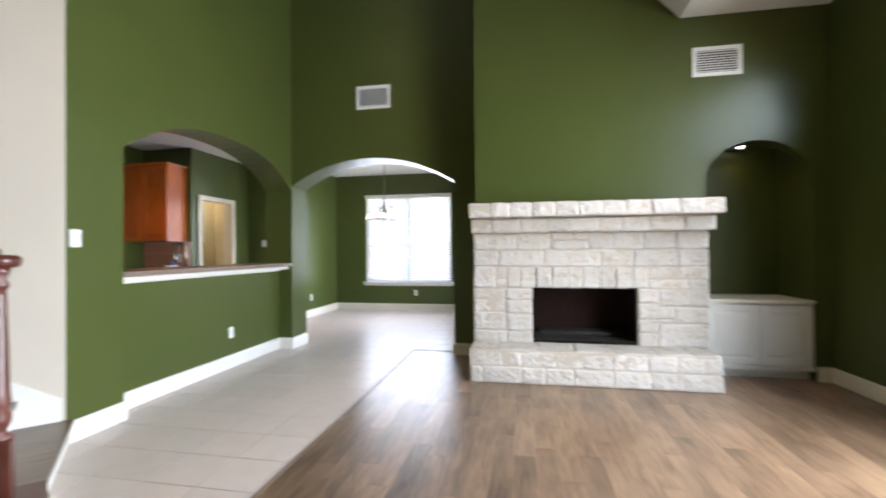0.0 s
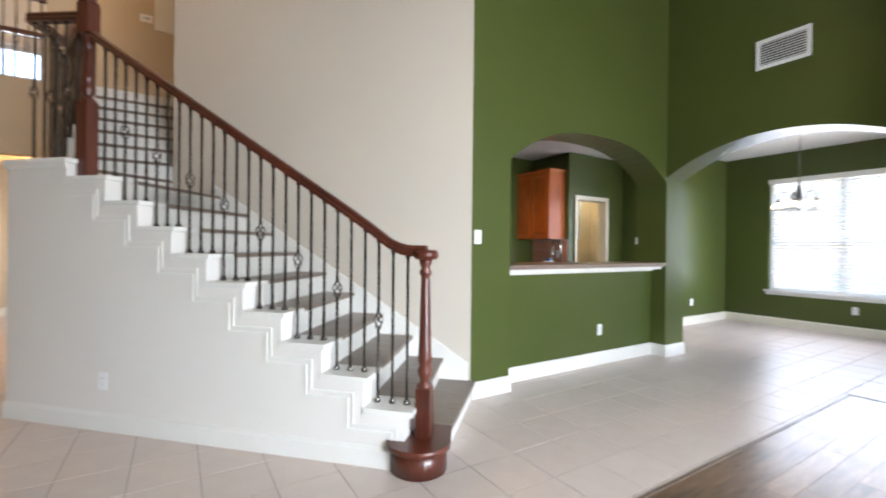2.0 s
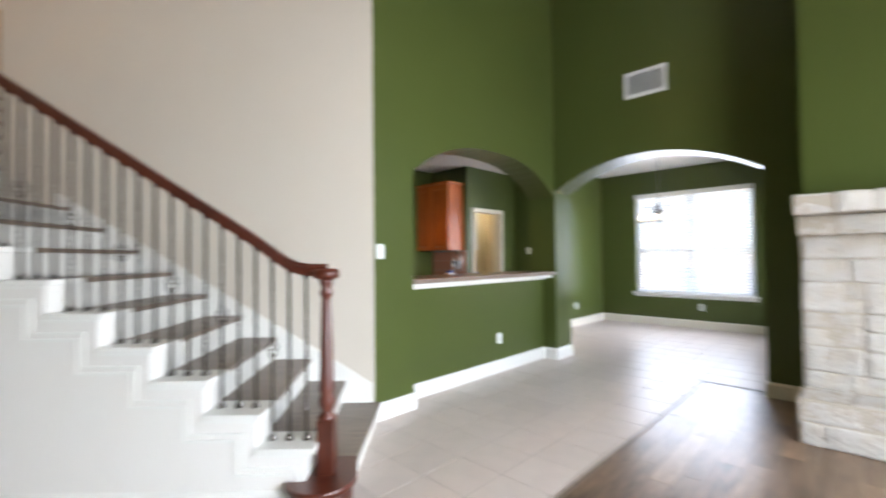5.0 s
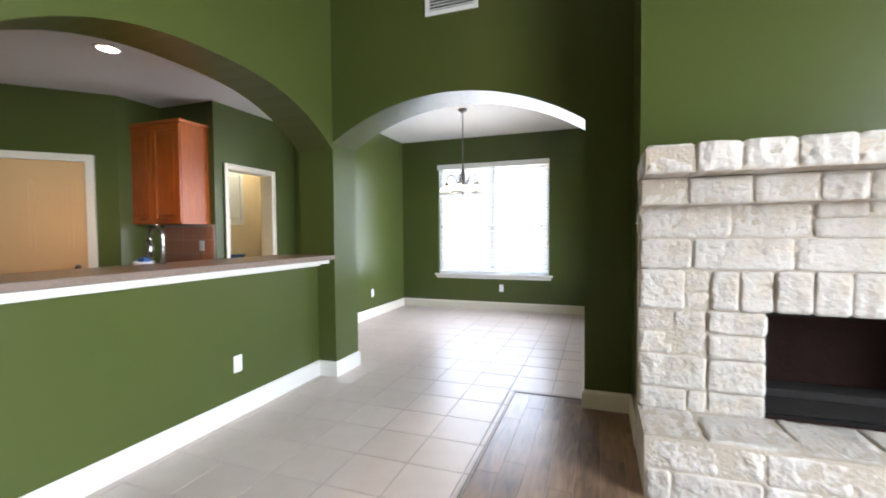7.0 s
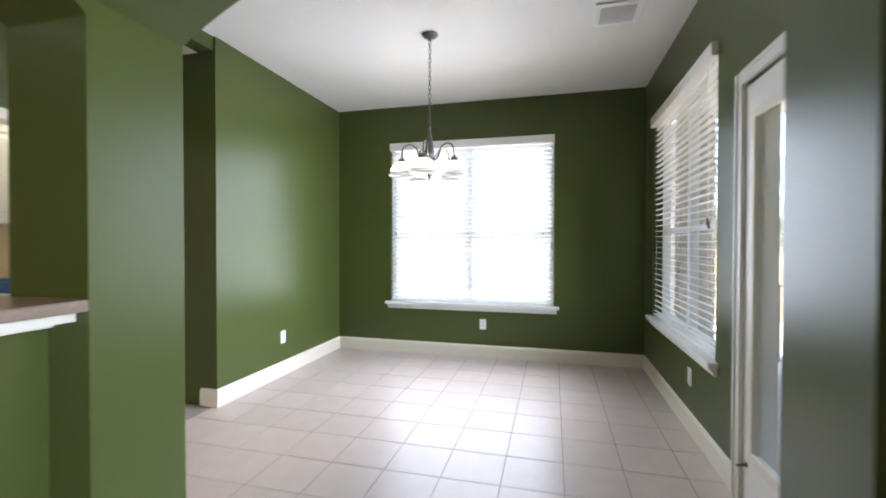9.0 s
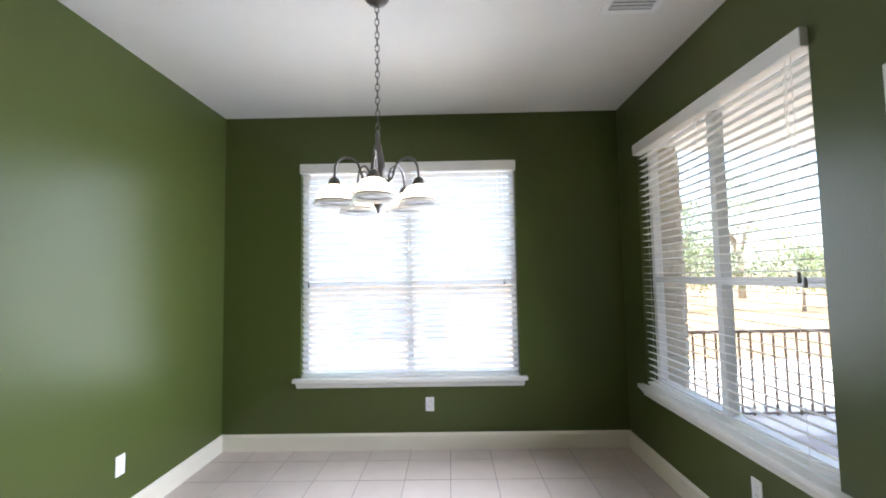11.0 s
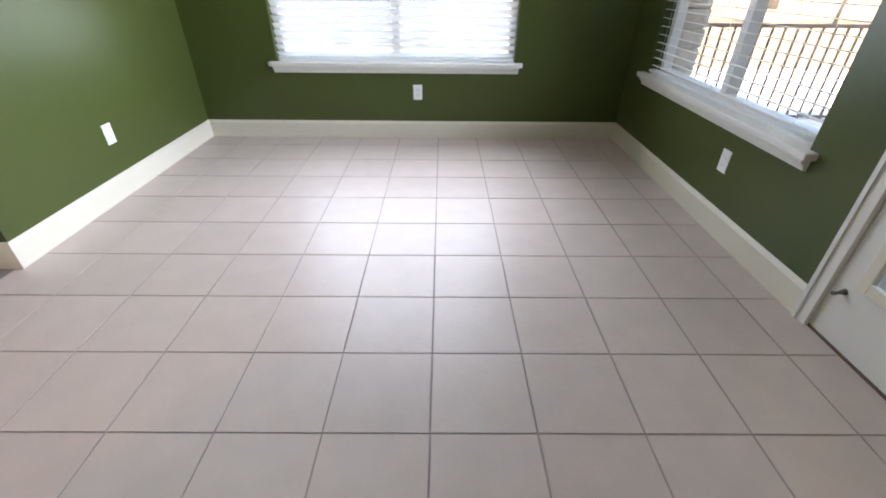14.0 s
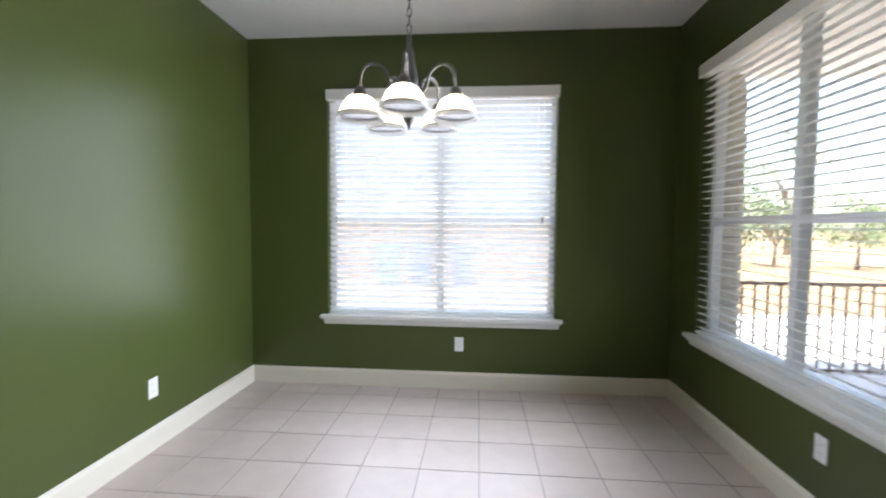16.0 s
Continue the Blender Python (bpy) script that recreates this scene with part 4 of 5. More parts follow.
def twist_bar(bm, at, z0, z1, t0, t1, s=0.0065):
    """A square iron bar with a twisted stretch between t0 and t1."""
    turns = max(1, round((t1 - t0) / 0.105))
    n = 20 * turns
    zs = [z0, t0] + [t0 + (t1 - t0) * i / n for i in range(1, n)] + [t1, z1]
    loops = []
    for z in zs:
        a = 2 * math.pi * turns * min(1.0, max(0.0, (z - t0) / (t1 - t0)))
        loops.append([bm.verts.new((at[0] + s * 1.414 * math.cos(a + math.pi / 4 + k * math.pi / 2), at[1] + s * 1.414 * math.sin(a + math.pi / 4 + k * math.pi / 2), z)) for k in range(4)])
    for a, b in zip(loops, loops[1:]):
        for k in range(4):
            bm.faces.new((a[k], a[(k + 1) % 4], b[(k + 1) % 4], b[k]))
    bm.faces.new(loops[0][::-1]), bm.faces.new(loops[-1])
    return bm


def shoe(bm, at, z, up=1):
    lathe(bm, [(0.019, 0), (0.019, up * 0.012), (0.012, up * 0.024), (0.010, up * 0.03)] if up > 0 else [(0.010, -0.024), (0.014, -0.015), (0.017, 0.004)], 8, (at[0], at[1], z))
    return bm


def baluster(parent, at, z0, z1, style):
    """style 0: basket in the middle, with twists above and below; 1: plain with a short twist; 2: long twist."""
    mid = (z0 + z1) / 2
    if style == 0:
        bm = B()
        twist_bar(bm, at, z0, mid - 0.052, z0 + 0.16, mid - 0.08)
        twist_bar(bm, at, mid + 0.052, z1, mid + 0.08, z1 - 0.16)
        ob = part("baluster", bm, IRON, parent)
        bm = B()
        for q in range(4):
            line = []
            for i in range(9):
                f = i / 8
                r = 0.003 + 0.024 * math.sin(math.pi * f)
                a = q * math.pi / 2 + f * math.pi * 1.1
                line.append((at[0] + r * math.cos(a), at[1] + r * math.sin(a), mid - 0.056 + 0.112 * f))
            tube(bm, line, 0.0042, 5)
        part("basket", bm, IRON, ob)
    elif style == 1:
        ob = part("baluster", twist_bar(B(), at, z0, z1, mid - 0.10, mid + 0.08), IRON, parent)
    else:
        ob = part("baluster", twist_bar(B(), at, z0, z1, mid - 0.28, mid + 0.25), IRON, parent)
    part("shoe", shoe(B(), at, z0), IRON, ob)
    part("collar", shoe(B(), at, z1, -1), IRON, ob)
    return ob


for k in range(2, 11):
    for j in range(3):
        u = 0.192 + 0.0895 * j + RUN * (k - 2)
        if u < N2[0] - 0.08:
            baluster(rail, (u, BV), sz(k), rail_under(u), (1, 2, 0)[j] if k % 2 else (2, 1, 0)[j])
# level guard over the wall cap, then up the second flight
turn = inv @ D
pts2 = [(N2[0] + 0.05, BV, 2.845), (3.05, BV, 2.885), (3.10, BV, 2.89)]
part("handrail", sweep(B(), pts2, SEC), MAHOG, rail)
for i, u in enumerate((2.66, 2.76, 2.86, 2.96, 3.06)):
    baluster(rail, (u, BV), 1.832, 2.845 + 0.04 * (u - 2.6) / 0.5 - 0.03, (1, 0, 2)[i % 3])
c0 = inv @ Vector((D.x - 0.08, D.y + 0.03, 2.90))
c1 = inv @ Vector((XS - 0.05, D.y + 0.04, 3.02))
c2 = inv @ Vector((HX + 0.10, D.y + 0.04, FLOOR2 + 0.93))
c2b = inv @ Vector((HX + 0.02, D.y + 0.04, FLOOR2 + 0.98))
part("handrail", sweep(B(), [(3.10, BV, 2.89), c0, c1, c2, c2b], SEC), MAHOG, rail)
nb = 15
for i in range(nb):
    x = D.x - 0.12 - (D.x - 0.12 - (HX + 0.16)) * i / (nb - 1)
    q = inv @ Vector((x, D.y + 0.05, 0))
    k = 11 if x > XS else min(17, 12 + int((XS - x) / 0.205))
    zt = 2.88 + max(0, (XS - 0.05 - x)) / 1.15 * 0.93 + (0.1 if x < XS else 0.04)
    zt = min(zt, FLOOR2 + 0.92)
    baluster(rail, (q.x, q.y), sz(k) + 0.02, zt - 0.03, i % 3)
q = inv @ Vector((HX + 0.07, D.y + 0.05, 0))
part("newel_post", square(B(), 0.045, FLOOR2 - 0.3, FLOOR2 + 1.05, q), MAHOG, rail)

# balcony rails


def guard(name, x, y0, y1, z, n, label):
    ob = thing(name, (x, (y0 + y1) / 2, z), label, "railing", "upper railings")
    h = (y1 - y0) / 2
    part("handrail", sweep(B(), [(0, -h, 0.925), (0, h, 0.925)], SEC), MAHOG, ob)
    part("rosette", box(B(), -0.045, 0.045, -h, -h + 0.018, 0.85, 0.99, 0.004), MAHOG, ob)
    for i in range(n):
        y = -h + 2 * h * (i + 0.5) / n
        baluster(ob, (0, y), 0.0, 0.893, i % 3)
    return ob


guard("balcony_railing", HX - 0.08, -1.855, -0.645, FLOOR2 - 0.03, 12, "mahogany handrail with bronze balusters across the balcony opening")
guard("gallery_railing", -7.45, -1.9, -0.4, FLOOR2 + 0.002, 14, "mahogany handrail with bronze balusters in the upper gallery")

# ---------- pass-through bar and kitchen ----------
bar = thing("bar_counter", (-3.0, 4.222, 1.01), "brown speckled bar top with white trim on the half wall", "counter")
part("top", box(B(), -0.32, 0.255, -1.18, 1.18, 0.045, 0.085, 0.006), COUNTER, bar, "brown speckled laminate top")
bm = B()
box(bm, 0.072, 0.10, -1.178, 1.178, -0.014, 0.044)
box(bm, 0.10, 0.20, -1.178, 1.178, 0.010, 0.044)
part("trim", bm, TRIM, bar, "white painted moulding under the top")
part("support", box(B(), -0.068, 0.07, -1.17, 1.17, 0.001, 0.044), TRIM, bar)

sink_run = thing("kitchen_base_cabinet", (-3.38, 4.2, 0), "oak base cabinet behind the half wall", "cabinet")
part("body", box(B(), -0.30, 0.30, -1.1, 1.1, 0.09, 0.87), OAK, sink_run)
part("plinth", box(B(), -0.24, 0.30, -1.1, 1.1, 0.0, 0.09), OAK, sink_run)
for i in range(4):
    panel_door(sink_run, OAK, 0.53, 0.74, (-0.301, 1.09 - i * 0.548, 0.11), -90)
worktop = thing("kitchen_worktop", (-3.38, 4.2, 0.87), "brown speckled kitchen worktop", "worktop")
part("top", box(B(), -0.33, 0.30, -1.1, 1.1, 0.0, 0.04, 0.005), COUNTER, worktop)

tap = thing("kitchen_faucet", (-3.20, 4.15, 0.91), "brushed nickel gooseneck kitchen faucet", "faucet")
tap.rotation_euler = (0, 0, radians(-90))
part("base", lathe(B(), [(0.03, 0), (0.03, 0.008), (0.022, 0.02), (0.018, 0.05)], 16), CHROME, tap)
line = [(0, 0, 0.04), (0, 0, 0.36)] + [(0, -0.06 + 0.06 * math.cos(t), 0.36 + 0.07 * math.sin(t)) for t in [math.pi * i / 10 for i in range(1, 11)]] + [(0, -0.12, 0.32)]
part("spout", tube(B(), line, 0.015, 10), CHROME, tap)
part("spray_head", tube(B(), [(0, -0.12, 0.33), (0, -0.12, 0.28), (0, -0.122, 0.22)], [0.016, 0.022, 0.019], 10), CHROME, tap)
part("lever", tube(B(), [(0.02, 0, 0.06), (0.06, 0, 0.10)], 0.007, 8), CHROME, tap)
dish = thing("soap_dish", (-3.36, 4.14, 0.91), "white cup with a dark blue sponge on the worktop", "cup")
part("dish", lathe(B(), [(0.03, 0), (0.05, 0.01), (0.062, 0.20), (0.058, 0.20), (0.03, 0.19)], 16), PLASTIC, dish)
part("sponge", box(B(), -0.03, 0.03, -0.025, 0.025, 0.192, 0.225, 0.008), BINBLUE, dish, "dark blue sponge")

upper = thing("kitchen_wall_cabinet", (-5.05, 5.79, 1.40), "orange oak wall cabinet with two raised-panel doors", "cabinet")
part("body", box(B(), -0.40, 0.42, -0.335, 0.0, 0.0, 1.06), OAK, upper)
part("crown", box(B(), -0.42, 0.44, -0.365, 0.0, 1.06, 1.09, 0.006), OAK, upper)
for x in (-0.395, 0.016):
    ob = panel_door(upper, OAK, 0.40, 1.03, (x, -0.336, 0.012))
    part("pull", tube(B(), [(0.12 if x > -0.1 else 0.2, -0.02, 0.05), (0.13 if x > -0.1 else 0.21, -0.045, 0.045), (0.22 if x > -0.1 else 0.3, -0.045, 0.045), (0.23 if x > -0.1 else 0.31, -0.02, 0.05)], 0.006, 6), PEWTER, ob, "dark pewter pull")
back_cab = thing("kitchen_base_cabinet", (-5.0, 5.79, 0), "oak base cabinet below the wall cabinet", "cabinet")
part("body", box(B(), -0.34, 0.40, -0.6, 0, 0.09, 0.87), OAK, back_cab)
part("plinth", box(B(), -0.34, 0.40, -0.53, 0, 0, 0.09), OAK, back_cab)
wt = thing("kitchen_worktop", (-5.0, 5.79, 0.87), "brown speckled worktop below the wall cabinet", "worktop")
part("top", box(B(), -0.345, 0.42, -0.62, 0, 0.0, 0.04, 0.005), COUNTER, wt)
splash = tagged(new("wall_backsplash", mesh("wall_backsplash", box(B(), -5.34, -4.56, 5.778, 5.7895, 0.915, 1.398), GROUT)), "terracotta tiled backsplash", "", "", "structure")
me = mesh("tile", box(B(), -0.073, 0.073, -0.004, 0.0, -0.073, 0.073), SPLASH)
for i in range(5):
    for j in range(3):
        ob = new("tile", me)
        ob.parent = splash
        ob.location = (-5.26 + i * 0.152, 5.778, 1.0 + j * 0.152)
plate("wall_outlet", pose(-4.74, 5.773, 1.16, 0, 0, 0), "outlet", "white outlet on the terracotta backsplash")


def six_panel(w, h, t, material, name, label, handle=None):
    """A panelled door leaf: front looks to -y, hinge edge at the origin."""
    ob = thing(name, (0, 0, 0), label, "door")
    bm = B()
    box(bm, 0, w, 0.0, t, 0, h)
    part("leaf", bm, material, ob)
    for x0, x1 in ((0.11, w / 2 - 0.05), (w / 2 + 0.05, w - 0.11)):
        for z0, z1 in ((0.25, 0.95), (1.12, 1.86)):
            top = 0.10 if z0 > 1 else 0.0
            bm = B()
            for m, y0, y1 in ((0.0, -0.007, 0.0), (0.040, -0.013, -0.007)):
                poly = [(x0 + m, z0 + m), (x1 - m, z0 + m)]
                poly += arc(x0 + m, x1 - m, z1 - m - top, top, 10) if top else [(x1 - m, z1 - m), (x0 + m, z1 - m)]
                prism(bm, poly, "y", y0, y1)
            part("panel", bm, material, ob)
    return ob


pantry = six_panel(0.72, 2.03, 0.035, PANTRY, "door_pantry", "cream panel door of the corner pantry, warm lamplight in its colour")
pantry.matrix_world = pose(-6.03, 4.575, 0.01, 0, 0, 45)
part("knob", lathe(B(), [(0.012, 0), (0.012, 0.03), (0.028, 0.045), (0.026, 0.06), (0.005, 0.066)], 14), PEWTER, pantry).matrix_local = pose(0.65, 0, 0.95, 90, 0, 0)
bm = B()
for x0, x1, z0, z1 in ((-0.075, -0.003, 0, 2.115), (0.723, 0.795, 0, 2.115), (-0.003, 0.723, 2.043, 2.115)):
    box(bm, x0, x1, -0.016, 0.03, z0, z1)
ob = structure("trim_pantry", bm, CREAM)
ob.matrix_world = pose(-6.03, 4.575, 0, 0, 0, 45)

laundry = thing("utility_wall_cabinet", (-5.6, 6.50, 1.42), "white painted wall cabinet in the utility room", "cabinet")
part("body", box(B(), 0, 0.32, -0.42, 0.42, 0, 0.75), TRIM, laundry)
for y in (-0.415, 0.005):
    panel_door(laundry, TRIM, 0.41, 0.73, (0.321, y, 0.01), 90)
washer = thing("utility_counter", (-5.6, 6.6, 0), "pale utility counter with a blue box on it", "counter")
part("body", box(B(), 0, 0.6, -0.6, 0.62, 0, 0.9), TRIM, washer)
boxy = thing("storage_box", (-5.25, 6.72, 0.9), "blue storage box on the utility counter", "box")
part("body", box(B(), -0.07, 0.07, -0.12, 0.12, 0, 0.09, 0.01), BINBLUE, boxy)
part("lid", box(B(), -0.075, 0.075, -0.125, 0.125, 0.09, 0.11, 0.006), BINBLUE, boxy)
point("utility_light", (-4.95, 6.95, 2.60), 3.2, (1.0, 0.90, 0.76), 0.15)

can = thing("kitchen_downlight", (-4.20, 4.50, KCEIL), "lit recessed downlight in the kitchen ceiling", "light")
part("trim_ring", lathe(B(), [(0.07, 0.0), (0.098, -0.001), (0.098, -0.006), (0.072, -0.010), (0.07, -0.002)], 28), TRIM, can)
part("lens", lathe(B(), [(0.07, -0.001), (0.068, -0.006), (0.001, -0.007)], 24), LAMP_ON, can, "glowing warm lens")

# ---------- breakfast nook ----------


def blind(name, w, h, n, tilt, label, cords, half=0.024):
    """A slatted blind: hangs from z = 0 at the origin, faces -y, centred."""
    ob = thing(name, (0, 0, 0), label, "blind", "window blinds")
    part("valance", box(B(), -w / 2 - 0.012, w / 2 + 0.012, -0.06, 0.01, -0.08, 0.004, 0.006), TRIM, ob)
    bm = B()
    t = radians(tilt)
    c, s = math.cos(t) * half, math.sin(t) * half
    prism(bm, [(-c, -s), (0, 0.0015), (c, s), (c, s + 0.0026), (0, 0.0042), (-c, -s + 0.0026)], "x", -w / 2, w / 2)
    me = mesh("slat", bm, SLAT)
    pitch = (h - 0.10) / n
    for i in range(n):
        q = new("slat", me)
        q.parent = ob
        q.location = (0, 0, -0.085 - pitch * (i + 0.5))
        q.rotation_euler = (radians(rng.uniform(-0.5, 0.5)), radians(rng.uniform(-0.12, 0.12)), 0)
    part("bottom_rail", box(B(), -w / 2, w / 2, -0.025, 0.025, -h, -h + 0.018, 0.003), SLAT, ob)
    for x in (-w * 0.42, 0.0, w * 0.42):
        part("ladder_cord", tube(B(), [(x, -0.026, -0.07), (x, -0.026, -h + 0.01)], 0.0011, 4), SLAT, ob)
    for x, drop in cords:
        cd = part("pull_cord", tube(B(), [(x, -0.04, -0.06), (x, -0.042, -drop)], 0.0014, 4), SLAT, ob)
        part("tassel", lathe(B(), [(0.002, 0.0), (0.006, -0.008), (0.009, -0.045), (0.004, -0.05)], 8, (x, -0.042, -drop)), PEWTER, cd, "grey cord tassel")
    return ob


blind("window_blind", 1.85, 1.83, 35, -46, "white slatted blind lowered over the nook window", [(-0.86, 0.62 + 0.4), (0.82, 0.62 + 0.4)]).matrix_world = pose(-2.205, 9.12, 2.438)
blind("window_blind", 1.59, 1.83, 35, -5, "white slatted blind lowered with open slats over the side window", [(0.70, 1.0), (0.73, 1.02)], 0.0155).matrix_world = pose(-0.345, 7.925, 2.438, 0, 0, -90)


def window(name, w, h, z0, m, label, mull=0.09, meet=0.80, haze=False):
    """A pair of sash windows: centred on the origin, inside face to -y."""
    ob = tagged(new(name), label, "window", "", "structure")
    f = 0.045
    bm = B()
    box(bm, -w / 2, -w / 2 + f, 0, 0.06, z0, z0 + h)
    box(bm, w / 2 - f, w / 2, 0, 0.06, z0, z0 + h)
    box(bm, -w / 2 + f, w / 2 - f, 0, 0.06, z0, z0 + f)
    box(bm, -w / 2 + f, w / 2 - f, 0, 0.06, z0 + h - f, z0 + h)
    part("window_frame", bm, VINYL, ob)
    part("mullion", box(B(), -mull / 2, mull / 2, -0.002, 0.062, z0 + f, z0 + h - f), VINYL, ob)
    for s in (-1, 1):
        a, b = sorted((s * mull / 2, s * (w / 2 - f)))
        part("meeting_rail", box(B(), a, b, 0.0, 0.05, z0 + meet - 0.022, z0 + meet + 0.022), VINYL, ob)
        for q0, q1 in ((z0 + f, z0 + meet - 0.022), (z0 + meet + 0.022, z0 + h - f)):
            g = part("pane", box(B(), a, b, 0.027, 0.031, q0, q1), GLASS, ob)
            g.visible_shadow = False
        # full-height mesh sheet that also adds the white haze of glare
        if haze:
            g = part("insect_screen", box(B(), a, b, 0.0515, 0.0525, z0 + f, z0 + h - f), HAZE_SCREEN, ob, "insect mesh whitened to veil the view with glare haze")
            g.visible_shadow = False
    ob.matrix_world = m
    return ob


def sill(name, w, m, label):
    ob = tagged(new(name), label, "", "", "structure")
    bm = B()
    box(bm, -w / 2 - 0.055, w / 2 + 0.055, -0.055, 0.0, -0.032, 0.0, 0.006)
    box(bm, -w / 2, w / 2, 0.0, 0.09, -0.032, -0.002)
    part("stool", bm, TRIM, ob)
    part("apron", prism(B(), [(-0.014, -0.082), (0, -0.082), (0, -0.033), (-0.042, -0.033), (-0.036, -0.050), (-0.022, -0.058), (-0.018, -0.074)], "x", -w / 2 - 0.03, w / 2 + 0.03), TRIM, ob)
    ob.matrix_world = m
    return ob


window("window_1", 1.87, 1.85, 0.59, pose(-2.205, 9.175, 0), "white vinyl double sash window in the nook", 0.06, haze=True)
window("window_2", 1.61, 1.85, 0.59, pose(-0.29, 7.925, 0, 0, 0, -90), "white vinyl double sash window beside the patio door", 0.055)
sill("trim_sill_north", 1.87, pose(-2.205, 9.095, 0.598), "white moulded window sill")
sill("trim_sill_east", 1.61, pose(-0.37, 7.925, 0.598, 0, 0, -90), "white moulded window sill")
window("window_3", 2.2, 1.85, 0.45, pose(EX + 0.07, 2.2, 0, 0, 0, -90), "white vinyl living room window")
window("window_4", 2.2, 0.7, 2.5, pose(EX + 0.07, 3.1, 0, 0, 0, -90), "white vinyl upper living room window", 0.09, 0.35)

# chandelier
ch = thing("chandelier", (-2.2, 7.5, NCEIL), "five-armed pewter chandelier with frosted white glass shades on a chain", "chandelier")
part("canopy", lathe(B(), [(0.062, 0), (0.062, -0.008), (0.045, -0.025), (0.015, -0.035), (0.012, -0.045)], 24), PEWTER, ch)
chain = part("chain", tube(B(), [(0, 0, -0.04), (0, 0, -0.05)], 0.006, 8), PEWTER, ch)
bm = B()
link = []
for i in range(14):
    a = 2 * math.pi * i / 13
    link.append((0.010 * math.cos(a), 0, 0.021 * math.sin(a)))
tube(bm, link, 0.0028, 6, False)
me = mesh("link", bm, PEWTER)
zz, i = -0.062, 0
while zz > -0.70:
    q = new("link", me)
    q.parent = chain
    q.location = (0, 0, zz)
    q.rotation_euler = (0, 0, radians(90 * (i % 2)))
    zz -= 0.034
    i += 1
H0 = -0.70
part("column", lathe(B(), [(0.006, 0.0), (0.012, -0.01), (0.010, -0.05), (0.018, -0.07), (0.024, -0.11), (0.034, -0.16), (0.040, -0.20), (0.036, -0.24), (0.02, -0.27), (0.016, -0.30), (0.022, -0.32), (0.020, -0.345)], 20, (0, 0, H0)), PEWTER, ch)
part("finial", lathe(B(), [(0.020, 0), (0.026, -0.015), (0.020, -0.035), (0.010, -0.045), (0.008, -0.06), (0.003, -0.07)], 16, (0, 0, H0 - 0.34)), PEWTER, ch)
for i in range(5):
    a = radians(-90 + 72 * i + 4)
    ca, sa = math.cos(a), math.sin(a)
    arm = [(0.03, -0.235), (0.055, -0.255), (0.078, -0.235), (0.088, -0.20), (0.10, -0.168), (0.128, -0.146), (0.16, -0.142), (0.19, -0.156), (0.208, -0.190), (0.212, -0.255)]
    ob = part("arm", tube(B(), [(r * ca, r * sa, H0 + z) for r, z in arm], 0.0065, 8), PEWTER, ch)
    curl = [(0.088 + 0.018 * math.cos(t) * (1 - t / 12) - 0.02, -0.225 + 0.022 * math.sin(t) * (1 - t / 12)) for t in [i2 * 0.55 for i2 in range(12)]]
    part("scroll", tube(B(), [(r * ca, r * sa, H0 + z) for r, z in curl], 0.004, 6), PEWTER, ob)
    at = (0.212 * ca, 0.212 * sa, H0)
    part("socket_cup", lathe(B(), [(0.010, -0.242), (0.022, -0.252), (0.031, -0.277), (0.031, -0.288)], 16, at), PEWTER, ob)
    sh = B()
    prof = [(0.027, -0.280), (0.050, -0.290), (0.070, -0.311), (0.082, -0.336), (0.091, -0.362), (0.101, -0.379), (0.099, -0.381), (0.088, -0.364), (0.079, -0.338), (0.067, -0.314), (0.048, -0.294), (0.025, -0.284)]
    lathe(sh, prof, 28, at)
    part("shade", sh, SHADE, ob, "frosted white bell glass shade")
    part("shade_band", lathe(B(), [(0.0895, -0.3585), (0.0925, -0.359), (0.0935, -0.3635), (0.0905, -0.3635)], 28, at), PEWTER, ob, "dark ring near the rim")
    part("bulb", lathe(B(), [(0.012, -0.288), (0.014, -0.303), (0.028, -0.328), (0.026, -0.348), (0.012, -0.360), (0.002, -0.363)], 14, at), BULB, ob, "lit warm bulb")

# patio door
door = thing("door_patio", (-0.368, 6.745, 0.010), "white patio door with a glazed panel and lever handle, closed", "door")
door.rotation_euler = (0, 0, radians(-90))
bm = B()
box(bm, 0.0, 0.10, 0, 0.04, 0, 2.03)
box(bm, 0.72, 0.88, 0, 0.04, 0, 2.03)
box(bm, 0.10, 0.72, 0, 0.04, 0, 0.265)
box(bm, 0.10, 0.72, 0, 0.04, 1.88, 2.03)
part("leaf", bm, TRIM, door)
bm = B()
for x0, x1, z0, z1 in ((0.078, 0.12, 0.24, 1.90), (0.70, 0.745, 0.24, 1.90), (0.12, 0.70, 0.24, 0.285), (0.12, 0.70, 1.855, 1.90)):
    box(bm, x0, x1, -0.012, 0.0, z0, z1, 0.003)
part("glazing_bead", bm, CREAM, door)
g = part("pane", box(B(), 0.10, 0.72, 0.018, 0.022, 0.265, 1.88), GLASS, door)
g.visible_shadow = False
bm = B()
lathe(bm, [(0.028, 0), (0.028, 0.008), (0.012, 0.014), (0.011, 0.045)], 14)
tube(bm, [(0, 0, 0.045), (0.05, 0.0, 0.05), (0.10, 0.0, 0.048)], 0.009, 8)
ob = part("lever", bm, PEWTER, door, "grey metal lever")
ob.matrix_local = pose(0.80, 0, 0.95, 90, 0, 180)
stop = part("door_stop", tube(B(), [(0.05, 0, 0.20), (0.05, -0.025, 0.196), (0.05, -0.045, 0.194)], [0.013, 0.006, 0.008], 8), PEWTER, door, "grey spring door stop")
